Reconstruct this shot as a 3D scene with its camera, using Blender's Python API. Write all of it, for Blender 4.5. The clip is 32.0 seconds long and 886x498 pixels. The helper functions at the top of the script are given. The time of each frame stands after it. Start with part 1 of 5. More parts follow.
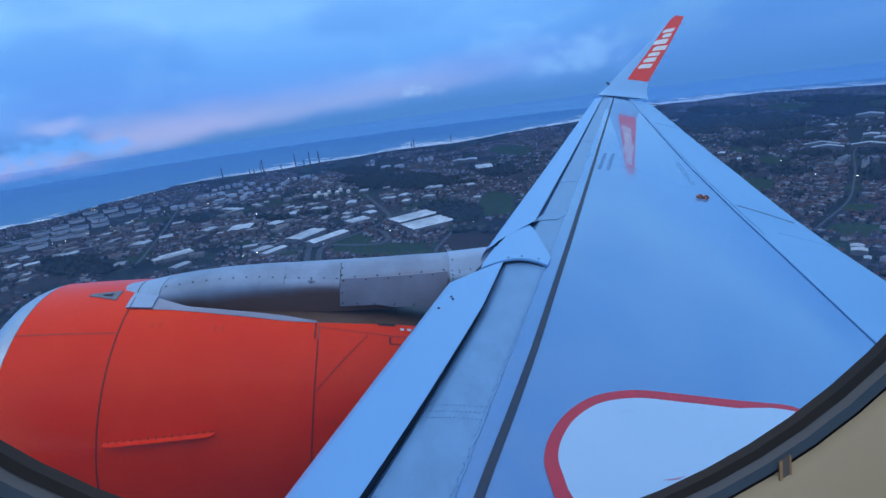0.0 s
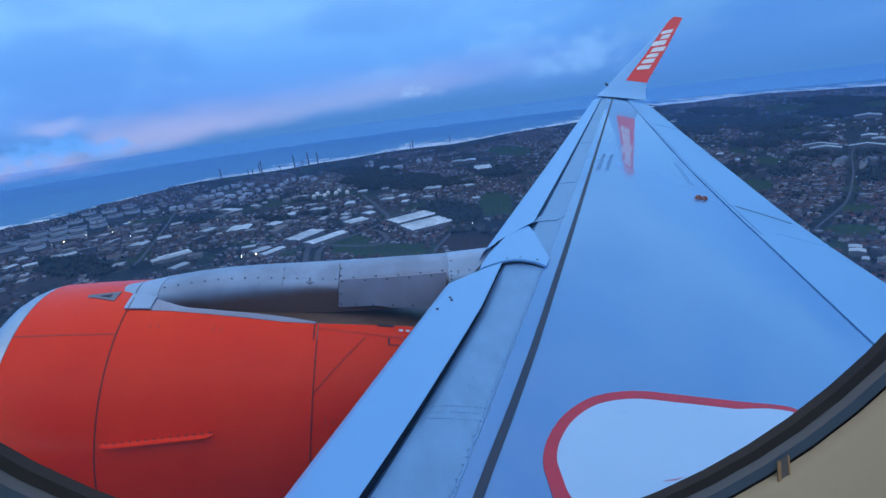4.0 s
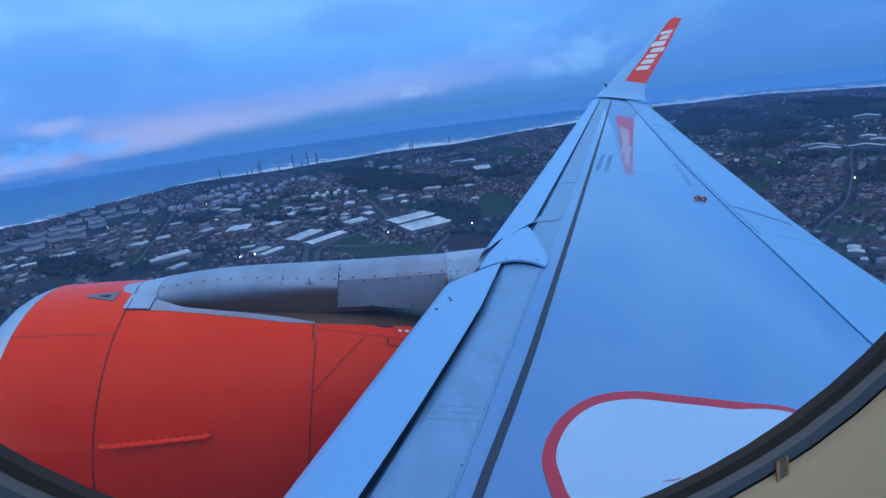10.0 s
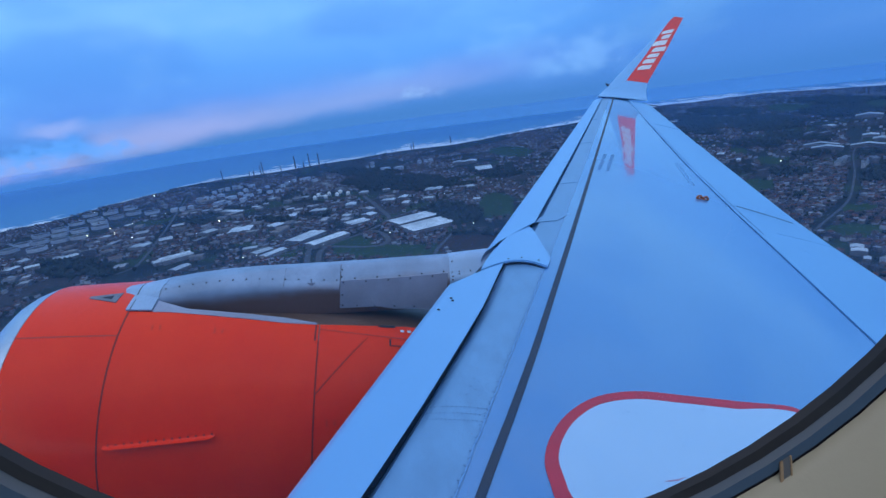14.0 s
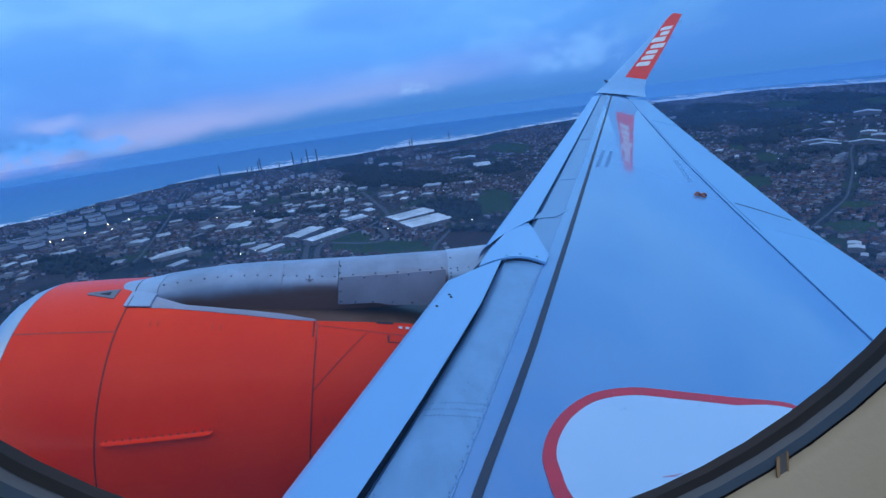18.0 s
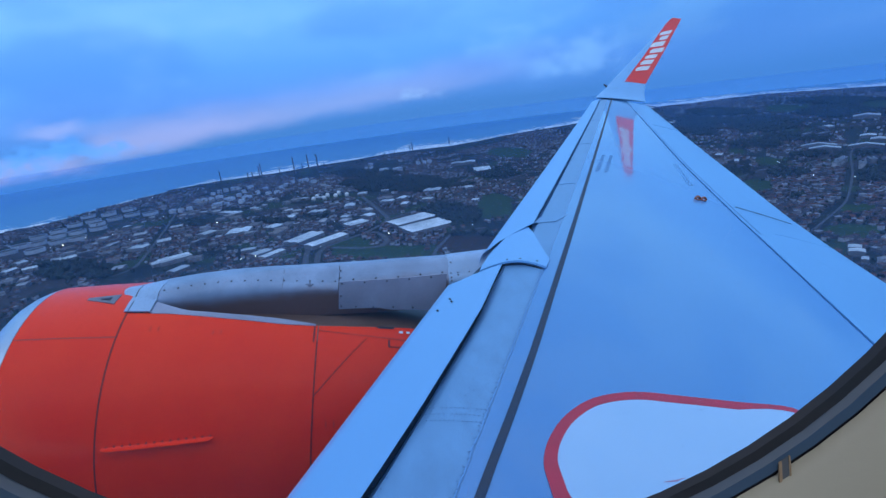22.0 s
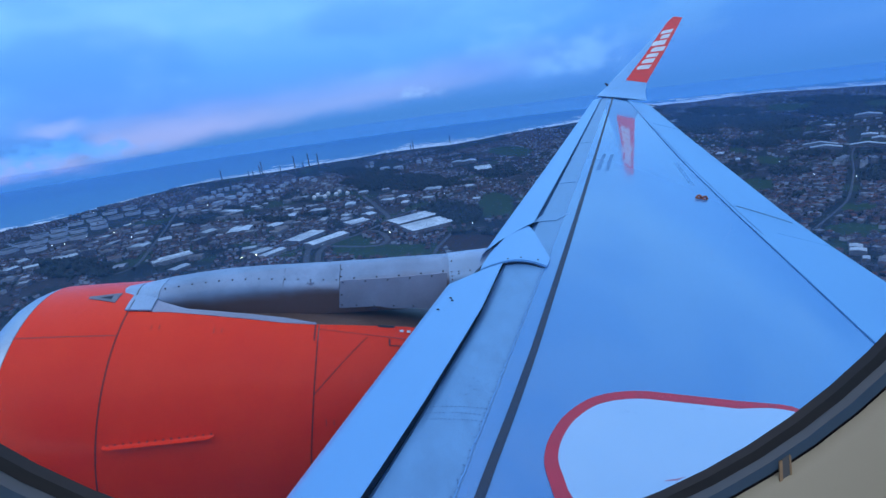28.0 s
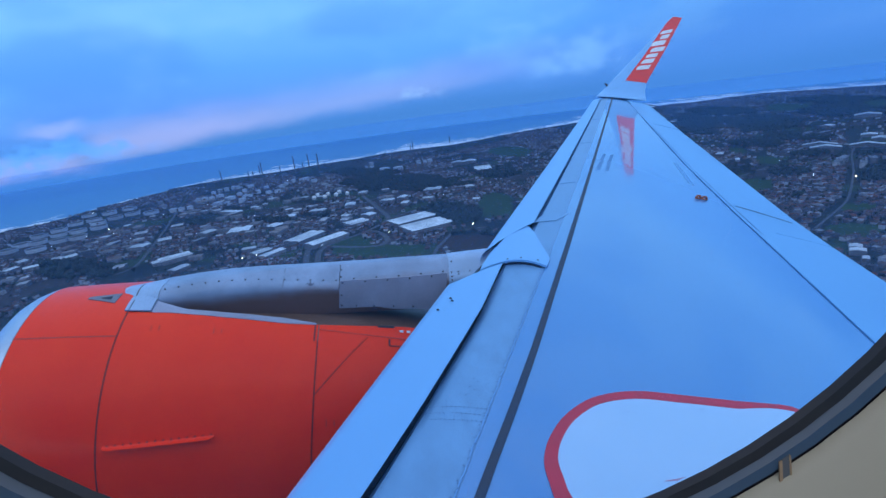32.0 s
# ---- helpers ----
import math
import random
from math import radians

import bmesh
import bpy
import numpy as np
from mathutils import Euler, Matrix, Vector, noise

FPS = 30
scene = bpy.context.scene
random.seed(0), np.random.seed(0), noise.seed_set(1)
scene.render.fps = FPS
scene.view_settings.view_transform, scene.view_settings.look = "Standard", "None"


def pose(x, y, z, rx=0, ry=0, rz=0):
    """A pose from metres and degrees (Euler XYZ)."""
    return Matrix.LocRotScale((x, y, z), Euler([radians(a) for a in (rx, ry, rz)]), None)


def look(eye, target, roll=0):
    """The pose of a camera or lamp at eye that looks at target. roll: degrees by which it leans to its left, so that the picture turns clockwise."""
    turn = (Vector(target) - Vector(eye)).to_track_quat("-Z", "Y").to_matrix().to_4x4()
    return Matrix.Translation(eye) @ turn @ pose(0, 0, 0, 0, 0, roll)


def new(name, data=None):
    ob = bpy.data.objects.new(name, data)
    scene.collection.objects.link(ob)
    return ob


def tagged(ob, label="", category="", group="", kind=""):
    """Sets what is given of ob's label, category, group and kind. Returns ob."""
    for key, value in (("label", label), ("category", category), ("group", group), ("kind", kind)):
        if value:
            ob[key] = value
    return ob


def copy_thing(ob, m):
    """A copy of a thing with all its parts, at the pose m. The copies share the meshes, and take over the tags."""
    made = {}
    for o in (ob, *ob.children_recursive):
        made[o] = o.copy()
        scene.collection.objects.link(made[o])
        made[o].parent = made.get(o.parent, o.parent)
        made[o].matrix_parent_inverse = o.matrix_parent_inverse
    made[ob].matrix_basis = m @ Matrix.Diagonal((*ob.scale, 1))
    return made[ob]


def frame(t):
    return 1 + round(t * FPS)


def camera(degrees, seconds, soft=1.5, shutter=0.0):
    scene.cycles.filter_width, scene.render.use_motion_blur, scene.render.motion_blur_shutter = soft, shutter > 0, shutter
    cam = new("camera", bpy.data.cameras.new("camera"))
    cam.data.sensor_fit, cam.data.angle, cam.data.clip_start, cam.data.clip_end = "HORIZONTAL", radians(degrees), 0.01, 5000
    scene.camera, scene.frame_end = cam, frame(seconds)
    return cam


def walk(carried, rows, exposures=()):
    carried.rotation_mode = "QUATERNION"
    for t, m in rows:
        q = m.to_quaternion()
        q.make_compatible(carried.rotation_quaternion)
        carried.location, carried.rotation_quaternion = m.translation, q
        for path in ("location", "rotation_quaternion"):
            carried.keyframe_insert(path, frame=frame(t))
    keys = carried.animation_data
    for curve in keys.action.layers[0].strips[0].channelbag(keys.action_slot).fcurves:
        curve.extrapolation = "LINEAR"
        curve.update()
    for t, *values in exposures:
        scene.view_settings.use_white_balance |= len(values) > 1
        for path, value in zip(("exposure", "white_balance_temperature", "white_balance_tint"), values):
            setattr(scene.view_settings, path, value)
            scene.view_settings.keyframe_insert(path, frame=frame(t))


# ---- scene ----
cam = camera(79.93, 32.0, soft=1.45)

# the eye, seen from the aircraft (x outboard, y forward, z up) and over the land
ALT = 265.0
EYE = Vector((1.546, -1.140, 0.607))
VIEW_AFT, VIEW_DOWN, VIEW_ROLL = radians(8.951), radians(16.586), radians(4.454)
ahead = Vector((math.cos(VIEW_AFT) * math.cos(VIEW_DOWN), -math.sin(VIEW_AFT) * math.cos(VIEW_DOWN), -math.sin(VIEW_DOWN)))
right = ahead.cross(Vector((0, 0, 1))).normalized()
upward = right.cross(ahead)
axis_r = right * math.cos(VIEW_ROLL) + upward * math.sin(VIEW_ROLL)
axis_u = upward * math.cos(VIEW_ROLL) - right * math.sin(VIEW_ROLL)
eye_on_board = Matrix((axis_r, axis_u, -ahead)).transposed().to_4x4()
eye_on_board.translation = EYE
HERE = look((0, 0, ALT), (0, 1000, ALT - 292.6), -7.41)
ABOARD = HERE @ eye_on_board.inverted()      # the aircraft's own frame in the world

# small sway of the held camera: seconds, turn left, tilt up, lean (degrees)
SWAY = [
    (0, 0.095, -0.05, 0.07),
    (0.5, 0.059, 0.061, 0.07),
    (1, 0.003, 0.105, 0.09),
    (1.5, -0.008, 0.141, 0.04),
    (2, -0.072, 0.154, 0.08),
    (2.5, -0.061, 0.089, 0.12),
    (3, -0.033, 0.033, 0.12),
    (3.5, -0.025, 0.031, 0.08),
    (5.5, -0.071, 0.086, 0.09),
    (6, -0.054, 0.073, 0.06),
    (6.5, -0.036, 0.102, 0.05),
    (7, 0.003, 0.037, 0.1),
    (7.5, 0.096, -0.11, 0.08),
    (8, 0.068, -0.083, 0.09),
    (8.5, 0.06, 0.1, 0.11),
    (9, -0.024, 0.141, 0.1),
    (9.5, -0.111, 0.098, 0.02),
    (10, -0.118, 0.07, 0.12),
    (10.5, -0.073, 0.028, 0.05),
    (11, -0.073, 0.019, 0.05),
    (11.5, -0.036, 0.122, 0.05),
    (12, -0.074, 0.312, -0.01),
    (12.5, -0.009, 0.204, 0.02),
    (13, -0.002, 0.012, -0.06),
    (13.5, 0.082, -0.026, -0.11),
    (14, 0.083, 0.12, -0.08),
    (14.5, 0.038, 0.107, -0.02),
    (16.5, -0.157, 0.186, 0.06),
    (17, -0.155, 0.065, 0.15),
    (17.5, -0.1, -0.189, 0.05),
    (18, -0.102, -0.269, -0.02),
    (18.5, -0.111, -0.258, -0.02),
    (19, -0.142, 0.066, -0.1),
    (19.5, -0.123, 0.237, -0.11),
    (20, -0.149, 0.287, -0.03),
    (20.5, -0.111, 0.244, -0),
    (21, -0.094, 0.278, -0.08),
    (21.5, -0.069, 0.329, -0.15),
    (22, -0.06, 0.227, -0.16),
    (22.5, -0.004, 0.124, -0.15),
    (23, 0.056, 0.063, -0.04),
    (23.5, 0.123, -0.059, 0.01),
    (24, 0.121, -0.011, -0.09),
    (24.5, 0.093, 0.03, -0.06),
    (25, -0.001, -0.017, -0.06),
    (25.5, -0.02, 0.019, -0.05),
    (27.5, -0.005, 0.153, -0.21),
    (28, 0.016, 0.097, -0.11),
    (28.5, -0.001, 0.179, -0.06),
    (29, -0.007, 0.148, 0.06),
    (29.5, -0.018, 0.113, -0),
    (30, 0.039, 0.027, 0.01),
    (30.5, 0.011, -0.183, 0.02),
    (31, 0.046, -0.198, -0.04),
    (31.5, 0.036, -0.031, -0.09),
    (32, -0.003, 0.13, -0.14)]
walk(cam, [(t, HERE @ pose(0, 0, 0, tilt, turn, lean)) for t, turn, tilt, lean in SWAY],
     [(0, 0.40, 7600, 10), (9, 0.37, 7250, 10), (14, 0.36, 7050, 10), (18, 0.35, 6930, 10), (20, 0.34, 6880, 10), (22, 0.41, 6850, 10), (25, 0.45, 6810, 10), (32, 0.46, 6780, 10)])

# ---- light: blue hour under cloud, the sun low behind the western cloud bank ----
world = bpy.data.worlds.new("dusk_sky")
scene.world = world
world.use_nodes = True
wn, wl = world.node_tree.nodes, world.node_tree.links
wn.clear()
sky = wn.new("ShaderNodeTexSky")
sky.sky_type, sky.sun_disc = "NISHITA", False
sky.sun_elevation, sky.sun_rotation = radians(6), radians(-25)
sky.air_density, sky.dust_density, sky.ozone_density = 1.4, 1.5, 3.0
bg_clear, bg_cloud = wn.new("ShaderNodeBackground"), wn.new("ShaderNodeBackground")
bg_clear.inputs["Strength"].default_value = 0.05
bg_cloud.inputs["Color"].default_value = (0.50, 0.68, 1.0, 1)
bg_cloud.inputs["Strength"].default_value = 0.95
add = wn.new("ShaderNodeAddShader")
wout = wn.new("ShaderNodeOutputWorld")
wl.new(sky.outputs[0], bg_clear.inputs["Color"])
wl.new(bg_clear.outputs[0], add.inputs[0])
wl.new(bg_cloud.outputs[0], add.inputs[1])
wl.new(add.outputs[0], wout.inputs[0])

sun_data = bpy.data.lights.new("sun", "SUN")
sun_data.energy, sun_data.angle, sun_data.color = 0.6, radians(25), (1.0, 0.82, 0.72)
sun = new("sun", sun_data)
sun.matrix_world = look((-700, 2000, 900), (0, 0, 0))

# ---- materials ----
def mat(name, color, rough=0.5, metal=0.0, color2=None, scale=5.0, detail=4.0, spread=(0.35, 0.65), bump=0.0, bump_scale=60.0,
        coat=0.0, stretch=None, island=0.0, thing=0.0, spec=0.5):
    """Procedural paint, metal or earth: two colours mixed by noise, with fine relief and varied gloss."""
    m = bpy.data.materials.new(name)
    m.use_nodes = True
    n, l = m.node_tree.nodes, m.node_tree.links
    b = n["Principled BSDF"]
    b.inputs["Roughness"].default_value = rough
    b.inputs["Metallic"].default_value = metal
    b.inputs["Coat Weight"].default_value = coat
    b.inputs["Coat Roughness"].default_value = 0.12
    b.inputs["Specular IOR Level"].default_value = spec
    tc = n.new("ShaderNodeTexCoord")
    mp = n.new("ShaderNodeMapping")
    l.new(tc.outputs["Object"], mp.inputs[0])
    if stretch:
        mp.inputs["Scale"].default_value = stretch
    tx = n.new("ShaderNodeTexNoise")
    tx.inputs["Scale"].default_value, tx.inputs["Detail"].default_value, tx.inputs["Roughness"].default_value = scale, detail, 0.6
    l.new(mp.outputs[0], tx.inputs["Vector"])
    ramp = n.new("ShaderNodeValToRGB")
    c2 = color2 or tuple(c * 0.82 for c in color)
    ramp.color_ramp.elements[0].position, ramp.color_ramp.elements[1].position = spread
    ramp.color_ramp.elements[0].color, ramp.color_ramp.elements[1].color = (*c2, 1), (*color, 1)
    l.new(tx.outputs["Fac"], ramp.inputs[0])
    out = ramp.outputs[0]
    if island or thing:
        src = n.new("ShaderNodeNewGeometry").outputs["Random Per Island"] if island else n.new("ShaderNodeObjectInfo").outputs["Random"]
        hsv = n.new("ShaderNodeHueSaturation")
        mr = n.new("ShaderNodeMapRange")
        k = island or thing
        mr.inputs["To Min"].default_value, mr.inputs["To Max"].default_value = 1 - k, 1 + k
        l.new(src, mr.inputs["Value"])
        l.new(mr.outputs[0], hsv.inputs["Value"])
        l.new(out, hsv.inputs["Color"])
        out = hsv.outputs[0]
    l.new(out, b.inputs["Base Color"])
    rr = n.new("ShaderNodeMapRange")
    rr.inputs["To Min"].default_value, rr.inputs["To Max"].default_value = max(0.02, rough - 0.08), min(1, rough + 0.08)
    l.new(tx.outputs["Fac"], rr.inputs["Value"])
    l.new(rr.outputs[0], b.inputs["Roughness"])
    if bump:
        t2 = n.new("ShaderNodeTexNoise")
        t2.inputs["Scale"].default_value, t2.inputs["Detail"].default_value = bump_scale, 3
        l.new(mp.outputs[0], t2.inputs["Vector"])
        bp = n.new("ShaderNodeBump")
        bp.inputs["Strength"].default_value, bp.inputs["Distance"].default_value = bump, 0.01
        l.new(t2.outputs["Fac"], bp.inputs["Height"])
        l.new(bp.outputs[0], b.inputs["Normal"])
    return m


def flank_shade(m):
    """Brown shade painted into the hollow side of the pylon, its edge broken up by noise."""
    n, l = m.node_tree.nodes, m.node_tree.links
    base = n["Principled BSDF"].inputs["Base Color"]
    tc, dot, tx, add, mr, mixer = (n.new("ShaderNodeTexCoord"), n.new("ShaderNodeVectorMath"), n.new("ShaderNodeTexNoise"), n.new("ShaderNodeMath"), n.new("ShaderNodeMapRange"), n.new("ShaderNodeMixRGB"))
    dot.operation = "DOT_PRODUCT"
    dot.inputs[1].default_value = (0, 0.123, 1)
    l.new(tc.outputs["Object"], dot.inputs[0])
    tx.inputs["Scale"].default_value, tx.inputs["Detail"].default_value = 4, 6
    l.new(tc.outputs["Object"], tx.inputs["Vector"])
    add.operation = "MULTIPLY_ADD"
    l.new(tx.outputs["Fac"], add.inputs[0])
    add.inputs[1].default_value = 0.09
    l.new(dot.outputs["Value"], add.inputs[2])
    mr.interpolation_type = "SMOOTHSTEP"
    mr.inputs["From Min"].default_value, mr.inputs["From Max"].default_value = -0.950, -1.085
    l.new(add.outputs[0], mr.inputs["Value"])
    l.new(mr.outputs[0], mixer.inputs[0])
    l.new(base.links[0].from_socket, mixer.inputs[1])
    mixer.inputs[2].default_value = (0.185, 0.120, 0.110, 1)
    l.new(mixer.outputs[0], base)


def glow(name, color, strength):
    m = bpy.data.materials.new(name)
    m.use_nodes = True
    b = m.node_tree.nodes["Principled BSDF"]
    b.inputs["Base Color"].default_value = (*color, 1)
    b.inputs["Emission Color"].default_value = (*color, 1)
    b.inputs["Emission Strength"].default_value = strength
    return m


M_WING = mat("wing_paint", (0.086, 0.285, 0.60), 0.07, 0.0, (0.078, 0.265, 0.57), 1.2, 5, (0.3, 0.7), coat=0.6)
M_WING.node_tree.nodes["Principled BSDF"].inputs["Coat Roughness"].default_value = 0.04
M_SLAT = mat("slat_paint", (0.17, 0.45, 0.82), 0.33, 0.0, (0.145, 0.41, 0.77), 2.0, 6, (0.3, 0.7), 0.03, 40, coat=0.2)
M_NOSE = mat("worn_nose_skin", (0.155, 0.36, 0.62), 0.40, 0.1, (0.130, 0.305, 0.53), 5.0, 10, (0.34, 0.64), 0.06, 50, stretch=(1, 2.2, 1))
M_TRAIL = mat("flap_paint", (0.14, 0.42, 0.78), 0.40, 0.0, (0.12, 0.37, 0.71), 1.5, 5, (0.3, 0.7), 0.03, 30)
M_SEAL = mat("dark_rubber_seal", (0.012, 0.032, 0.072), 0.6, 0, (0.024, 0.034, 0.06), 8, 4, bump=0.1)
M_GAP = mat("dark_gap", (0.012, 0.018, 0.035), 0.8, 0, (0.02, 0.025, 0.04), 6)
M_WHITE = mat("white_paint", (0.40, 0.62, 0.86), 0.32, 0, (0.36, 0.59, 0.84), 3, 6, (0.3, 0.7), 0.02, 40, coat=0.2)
M_RED = mat("red_line_paint", (0.62, 0.02, 0.05), 0.4, 0, (0.52, 0.02, 0.045), 9, 5)
M_LIVERY = mat("red_livery_paint", (0.80, 0.02, 0.02), 0.35, 0, (0.68, 0.015, 0.02), 2, 4, coat=0.3)
M_LETTER = mat("white_livery_paint", (0.70, 0.75, 0.82), 0.4, 0, (0.62, 0.68, 0.77), 4)
M_ORANGE = mat("orange_cowl_paint", (1.0, 0.046, 0.003), 0.36, 0, (0.93, 0.032, 0.004), 1.9, 8, (0.3, 0.7), 0.02, 20, coat=0.16, spec=0.12)
M_LATCH = mat("worn_orange_paint", (0.55, 0.03, 0.012), 0.5, 0, (0.45, 0.025, 0.012), 9)
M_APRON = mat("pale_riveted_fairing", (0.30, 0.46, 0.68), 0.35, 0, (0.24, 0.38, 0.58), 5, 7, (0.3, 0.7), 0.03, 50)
M_LIP = mat("bare_aluminium_lip", (0.52, 0.60, 0.70), 0.30, 0.85, (0.42, 0.5, 0.6), 6, 5, bump=0.04)
M_SEAM = mat("dark_seam", (0.16, 0.012, 0.008), 0.7, 0, (0.09, 0.009, 0.008), 8)
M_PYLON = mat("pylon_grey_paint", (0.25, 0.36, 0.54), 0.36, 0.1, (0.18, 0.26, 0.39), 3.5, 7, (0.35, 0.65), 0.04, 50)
# darkens the undercut flank in the paint colour itself
flank_shade(M_PYLON)
M_FLANK = mat("brown_metal", (0.085, 0.045, 0.030), 0.42, 0.1, (0.21, 0.13, 0.10), 2.2, 6, (0.35, 0.7), 0.05, 40, stretch=(1, 0.6, 2))
M_PANEL = mat("worn_grey_panel", (0.31, 0.36, 0.50), 0.42, 0.1, (0.22, 0.245, 0.33), 3.0, 7, (0.3, 0.7), 0.05, 50)
M_RIVET = mat("rivet_metal", (0.06, 0.07, 0.09), 0.5, 0.4, (0.04, 0.05, 0.07), 9)
M_GOLD = mat("yellow_fitting", (0.40, 0.12, 0.05), 0.4, 0.2, (0.16, 0.05, 0.04), 30)
M_VENT = mat("vent_grey_metal", (0.20, 0.21, 0.25), 0.45, 0.4, (0.15, 0.16, 0.2), 12)
M_CABIN = mat("beige_cabin_plastic", (0.53, 0.58, 0.60), 0.55, 0, (0.48, 0.53, 0.55), 3, 4, bump=0.05, bump_scale=300)
M_REVEAL = mat("grey_window_reveal", (0.062, 0.15, 0.33), 0.4, 0, (0.05, 0.125, 0.28), 6)
M_FUSE = mat("white_fuselage_paint", (0.84, 0.84, 0.84), 0.35, 0, (0.8, 0.8, 0.8), 2, coat=0.2)

def palette(name, colors, rough, scale, island=True):
    """Walls or roofs that differ from house to house, with stains of their own."""
    m = mat(name, (1, 1, 1), rough, 0, (0.55, 0.55, 0.58), scale, 6, (0.35, 0.65), spec=0.2)
    n, l = m.node_tree.nodes, m.node_tree.links
    src = n.new("ShaderNodeNewGeometry").outputs["Random Per Island"] if island else n.new("ShaderNodeObjectInfo").outputs["Random"]
    pick = n.new("ShaderNodeValToRGB")
    pick.color_ramp.interpolation = "CONSTANT"
    e = pick.color_ramp.elements
    for i, c in enumerate(colors):
        k = e[0] if i == 0 else e[1] if i == 1 else e.new(i / len(colors))
        k.position, k.color = i / len(colors), (*c, 1)
    l.new(src, pick.inputs[0])
    mul = n.new("ShaderNodeMixRGB")
    mul.blend_type, mul.inputs[0].default_value = "MULTIPLY", 1.0
    base = n["Principled BSDF"].inputs["Base Color"]
    l.new(base.links[0].from_socket, mul.inputs[1])
    l.new(pick.outputs[0], mul.inputs[2])
    l.new(mul.outputs[0], base)
    return m


ROOFS = ((0.125, 0.052, 0.043), (0.080, 0.058, 0.060), (0.055, 0.062, 0.078), (0.15, 0.066, 0.054), (0.095, 0.050, 0.048), (0.25, 0.29, 0.34), (0.066, 0.048, 0.052), (0.12, 0.088, 0.086))
WALLS = ((0.25, 0.28, 0.33), (0.15, 0.17, 0.21), (0.095, 0.10, 0.12), (0.36, 0.40, 0.46), (0.17, 0.16, 0.165), (0.115, 0.13, 0.165))
M_ROOF, M_ROOF1 = palette("clay_roof_tiles", ROOFS, 0.9, 0.08), palette("house_roof_tiles", ROOFS, 0.9, 0.35, False)
M_WALLS, M_WALL1 = palette("rendered_house_wall", WALLS, 0.9, 0.08), palette("house_wall_render", WALLS, 0.9, 0.3, False)
M_DULL_ROOF = palette("weathered_shed_roof", ((0.34, 0.37, 0.41), (0.16, 0.16, 0.18), (0.22, 0.20, 0.20), (0.44, 0.47, 0.51), (0.13, 0.10, 0.10)), 0.6, 0.08, False)
M_METAL_ROOF = mat("pale_metal_roof", (0.58, 0.65, 0.72), 0.5, 0.1, (0.32, 0.37, 0.43), 0.06, 6, (0.35, 0.65), thing=0.3, stretch=(1, 0.25, 1))
M_SHED = mat("shed_cladding", (0.13, 0.155, 0.19), 0.7, 0.1, (0.09, 0.105, 0.135), 0.08, 5, thing=0.3)
M_STENCIL = mat("faded_grey_stencil", (0.074, 0.235, 0.50), 0.5)
M_FAINT = mat("worn_faint_stencil", (0.078, 0.262, 0.555), 0.4)
M_FASTENER = mat("dull_blue_fastener", (0.055, 0.15, 0.31), 0.5)
M_TAB = mat("tan_plastic_tab", (0.40, 0.33, 0.27), 0.5)
M_TAPE = mat("dull_clear_tape", (0.13, 0.17, 0.25), 0.35, 0, (0.10, 0.14, 0.22), 90)
M_TANK = mat("pale_tank_steel", (0.31, 0.38, 0.48), 0.6, 0.0, (0.24, 0.30, 0.39), 0.08, 6, thing=0.2)
M_TANKTOP = mat("dark_floating_roof", (0.03, 0.036, 0.05), 0.9, 0, (0.05, 0.055, 0.07), 0.06, 5)
M_STACK = mat("stack_concrete", (0.10, 0.10, 0.11), 0.8, 0, (0.07, 0.07, 0.08), 0.1)
M_ASPHALT = mat("asphalt", (0.055, 0.058, 0.065), 0.85, 0, (0.04, 0.042, 0.05), 0.15, 6, bump=0.1, bump_scale=4)
M_LEAF = mat("dark_foliage", (0.014, 0.028, 0.024), 0.9, 0, (0.008, 0.015, 0.016), 0.09, 5, island=0.5)
M_MEADOW = mat("green_meadow", (0.030, 0.062, 0.022), 0.95, 0, (0.018, 0.036, 0.018), 0.03, 8, (0.3, 0.7), spec=0.1)
M_HEATH = mat("brown_heath", (0.050, 0.030, 0.022), 0.95, 0, (0.020, 0.022, 0.020), 0.03, 8, (0.3, 0.7), spec=0.1)
M_SAND = mat("wet_sand", (0.24, 0.22, 0.19), 0.8, 0, (0.15, 0.14, 0.13), 0.02, 6)
M_FOAM = mat("white_surf", (0.94, 0.95, 0.95), 0.8, 0, (0.84, 0.88, 0.92), 0.03, 6)
M_POLE = mat("galvanised_pole", (0.2, 0.21, 0.22), 0.6, 0.6)
M_LAMP_W = glow("warm_lamp_glow", (1.0, 0.66, 0.28), 50)
M_LAMP_C = glow("cool_lamp_glow", (0.9, 0.95, 1.0), 32)
M_WINDOWS = mat("dark_window_glass", (0.03, 0.04, 0.06), 0.15)


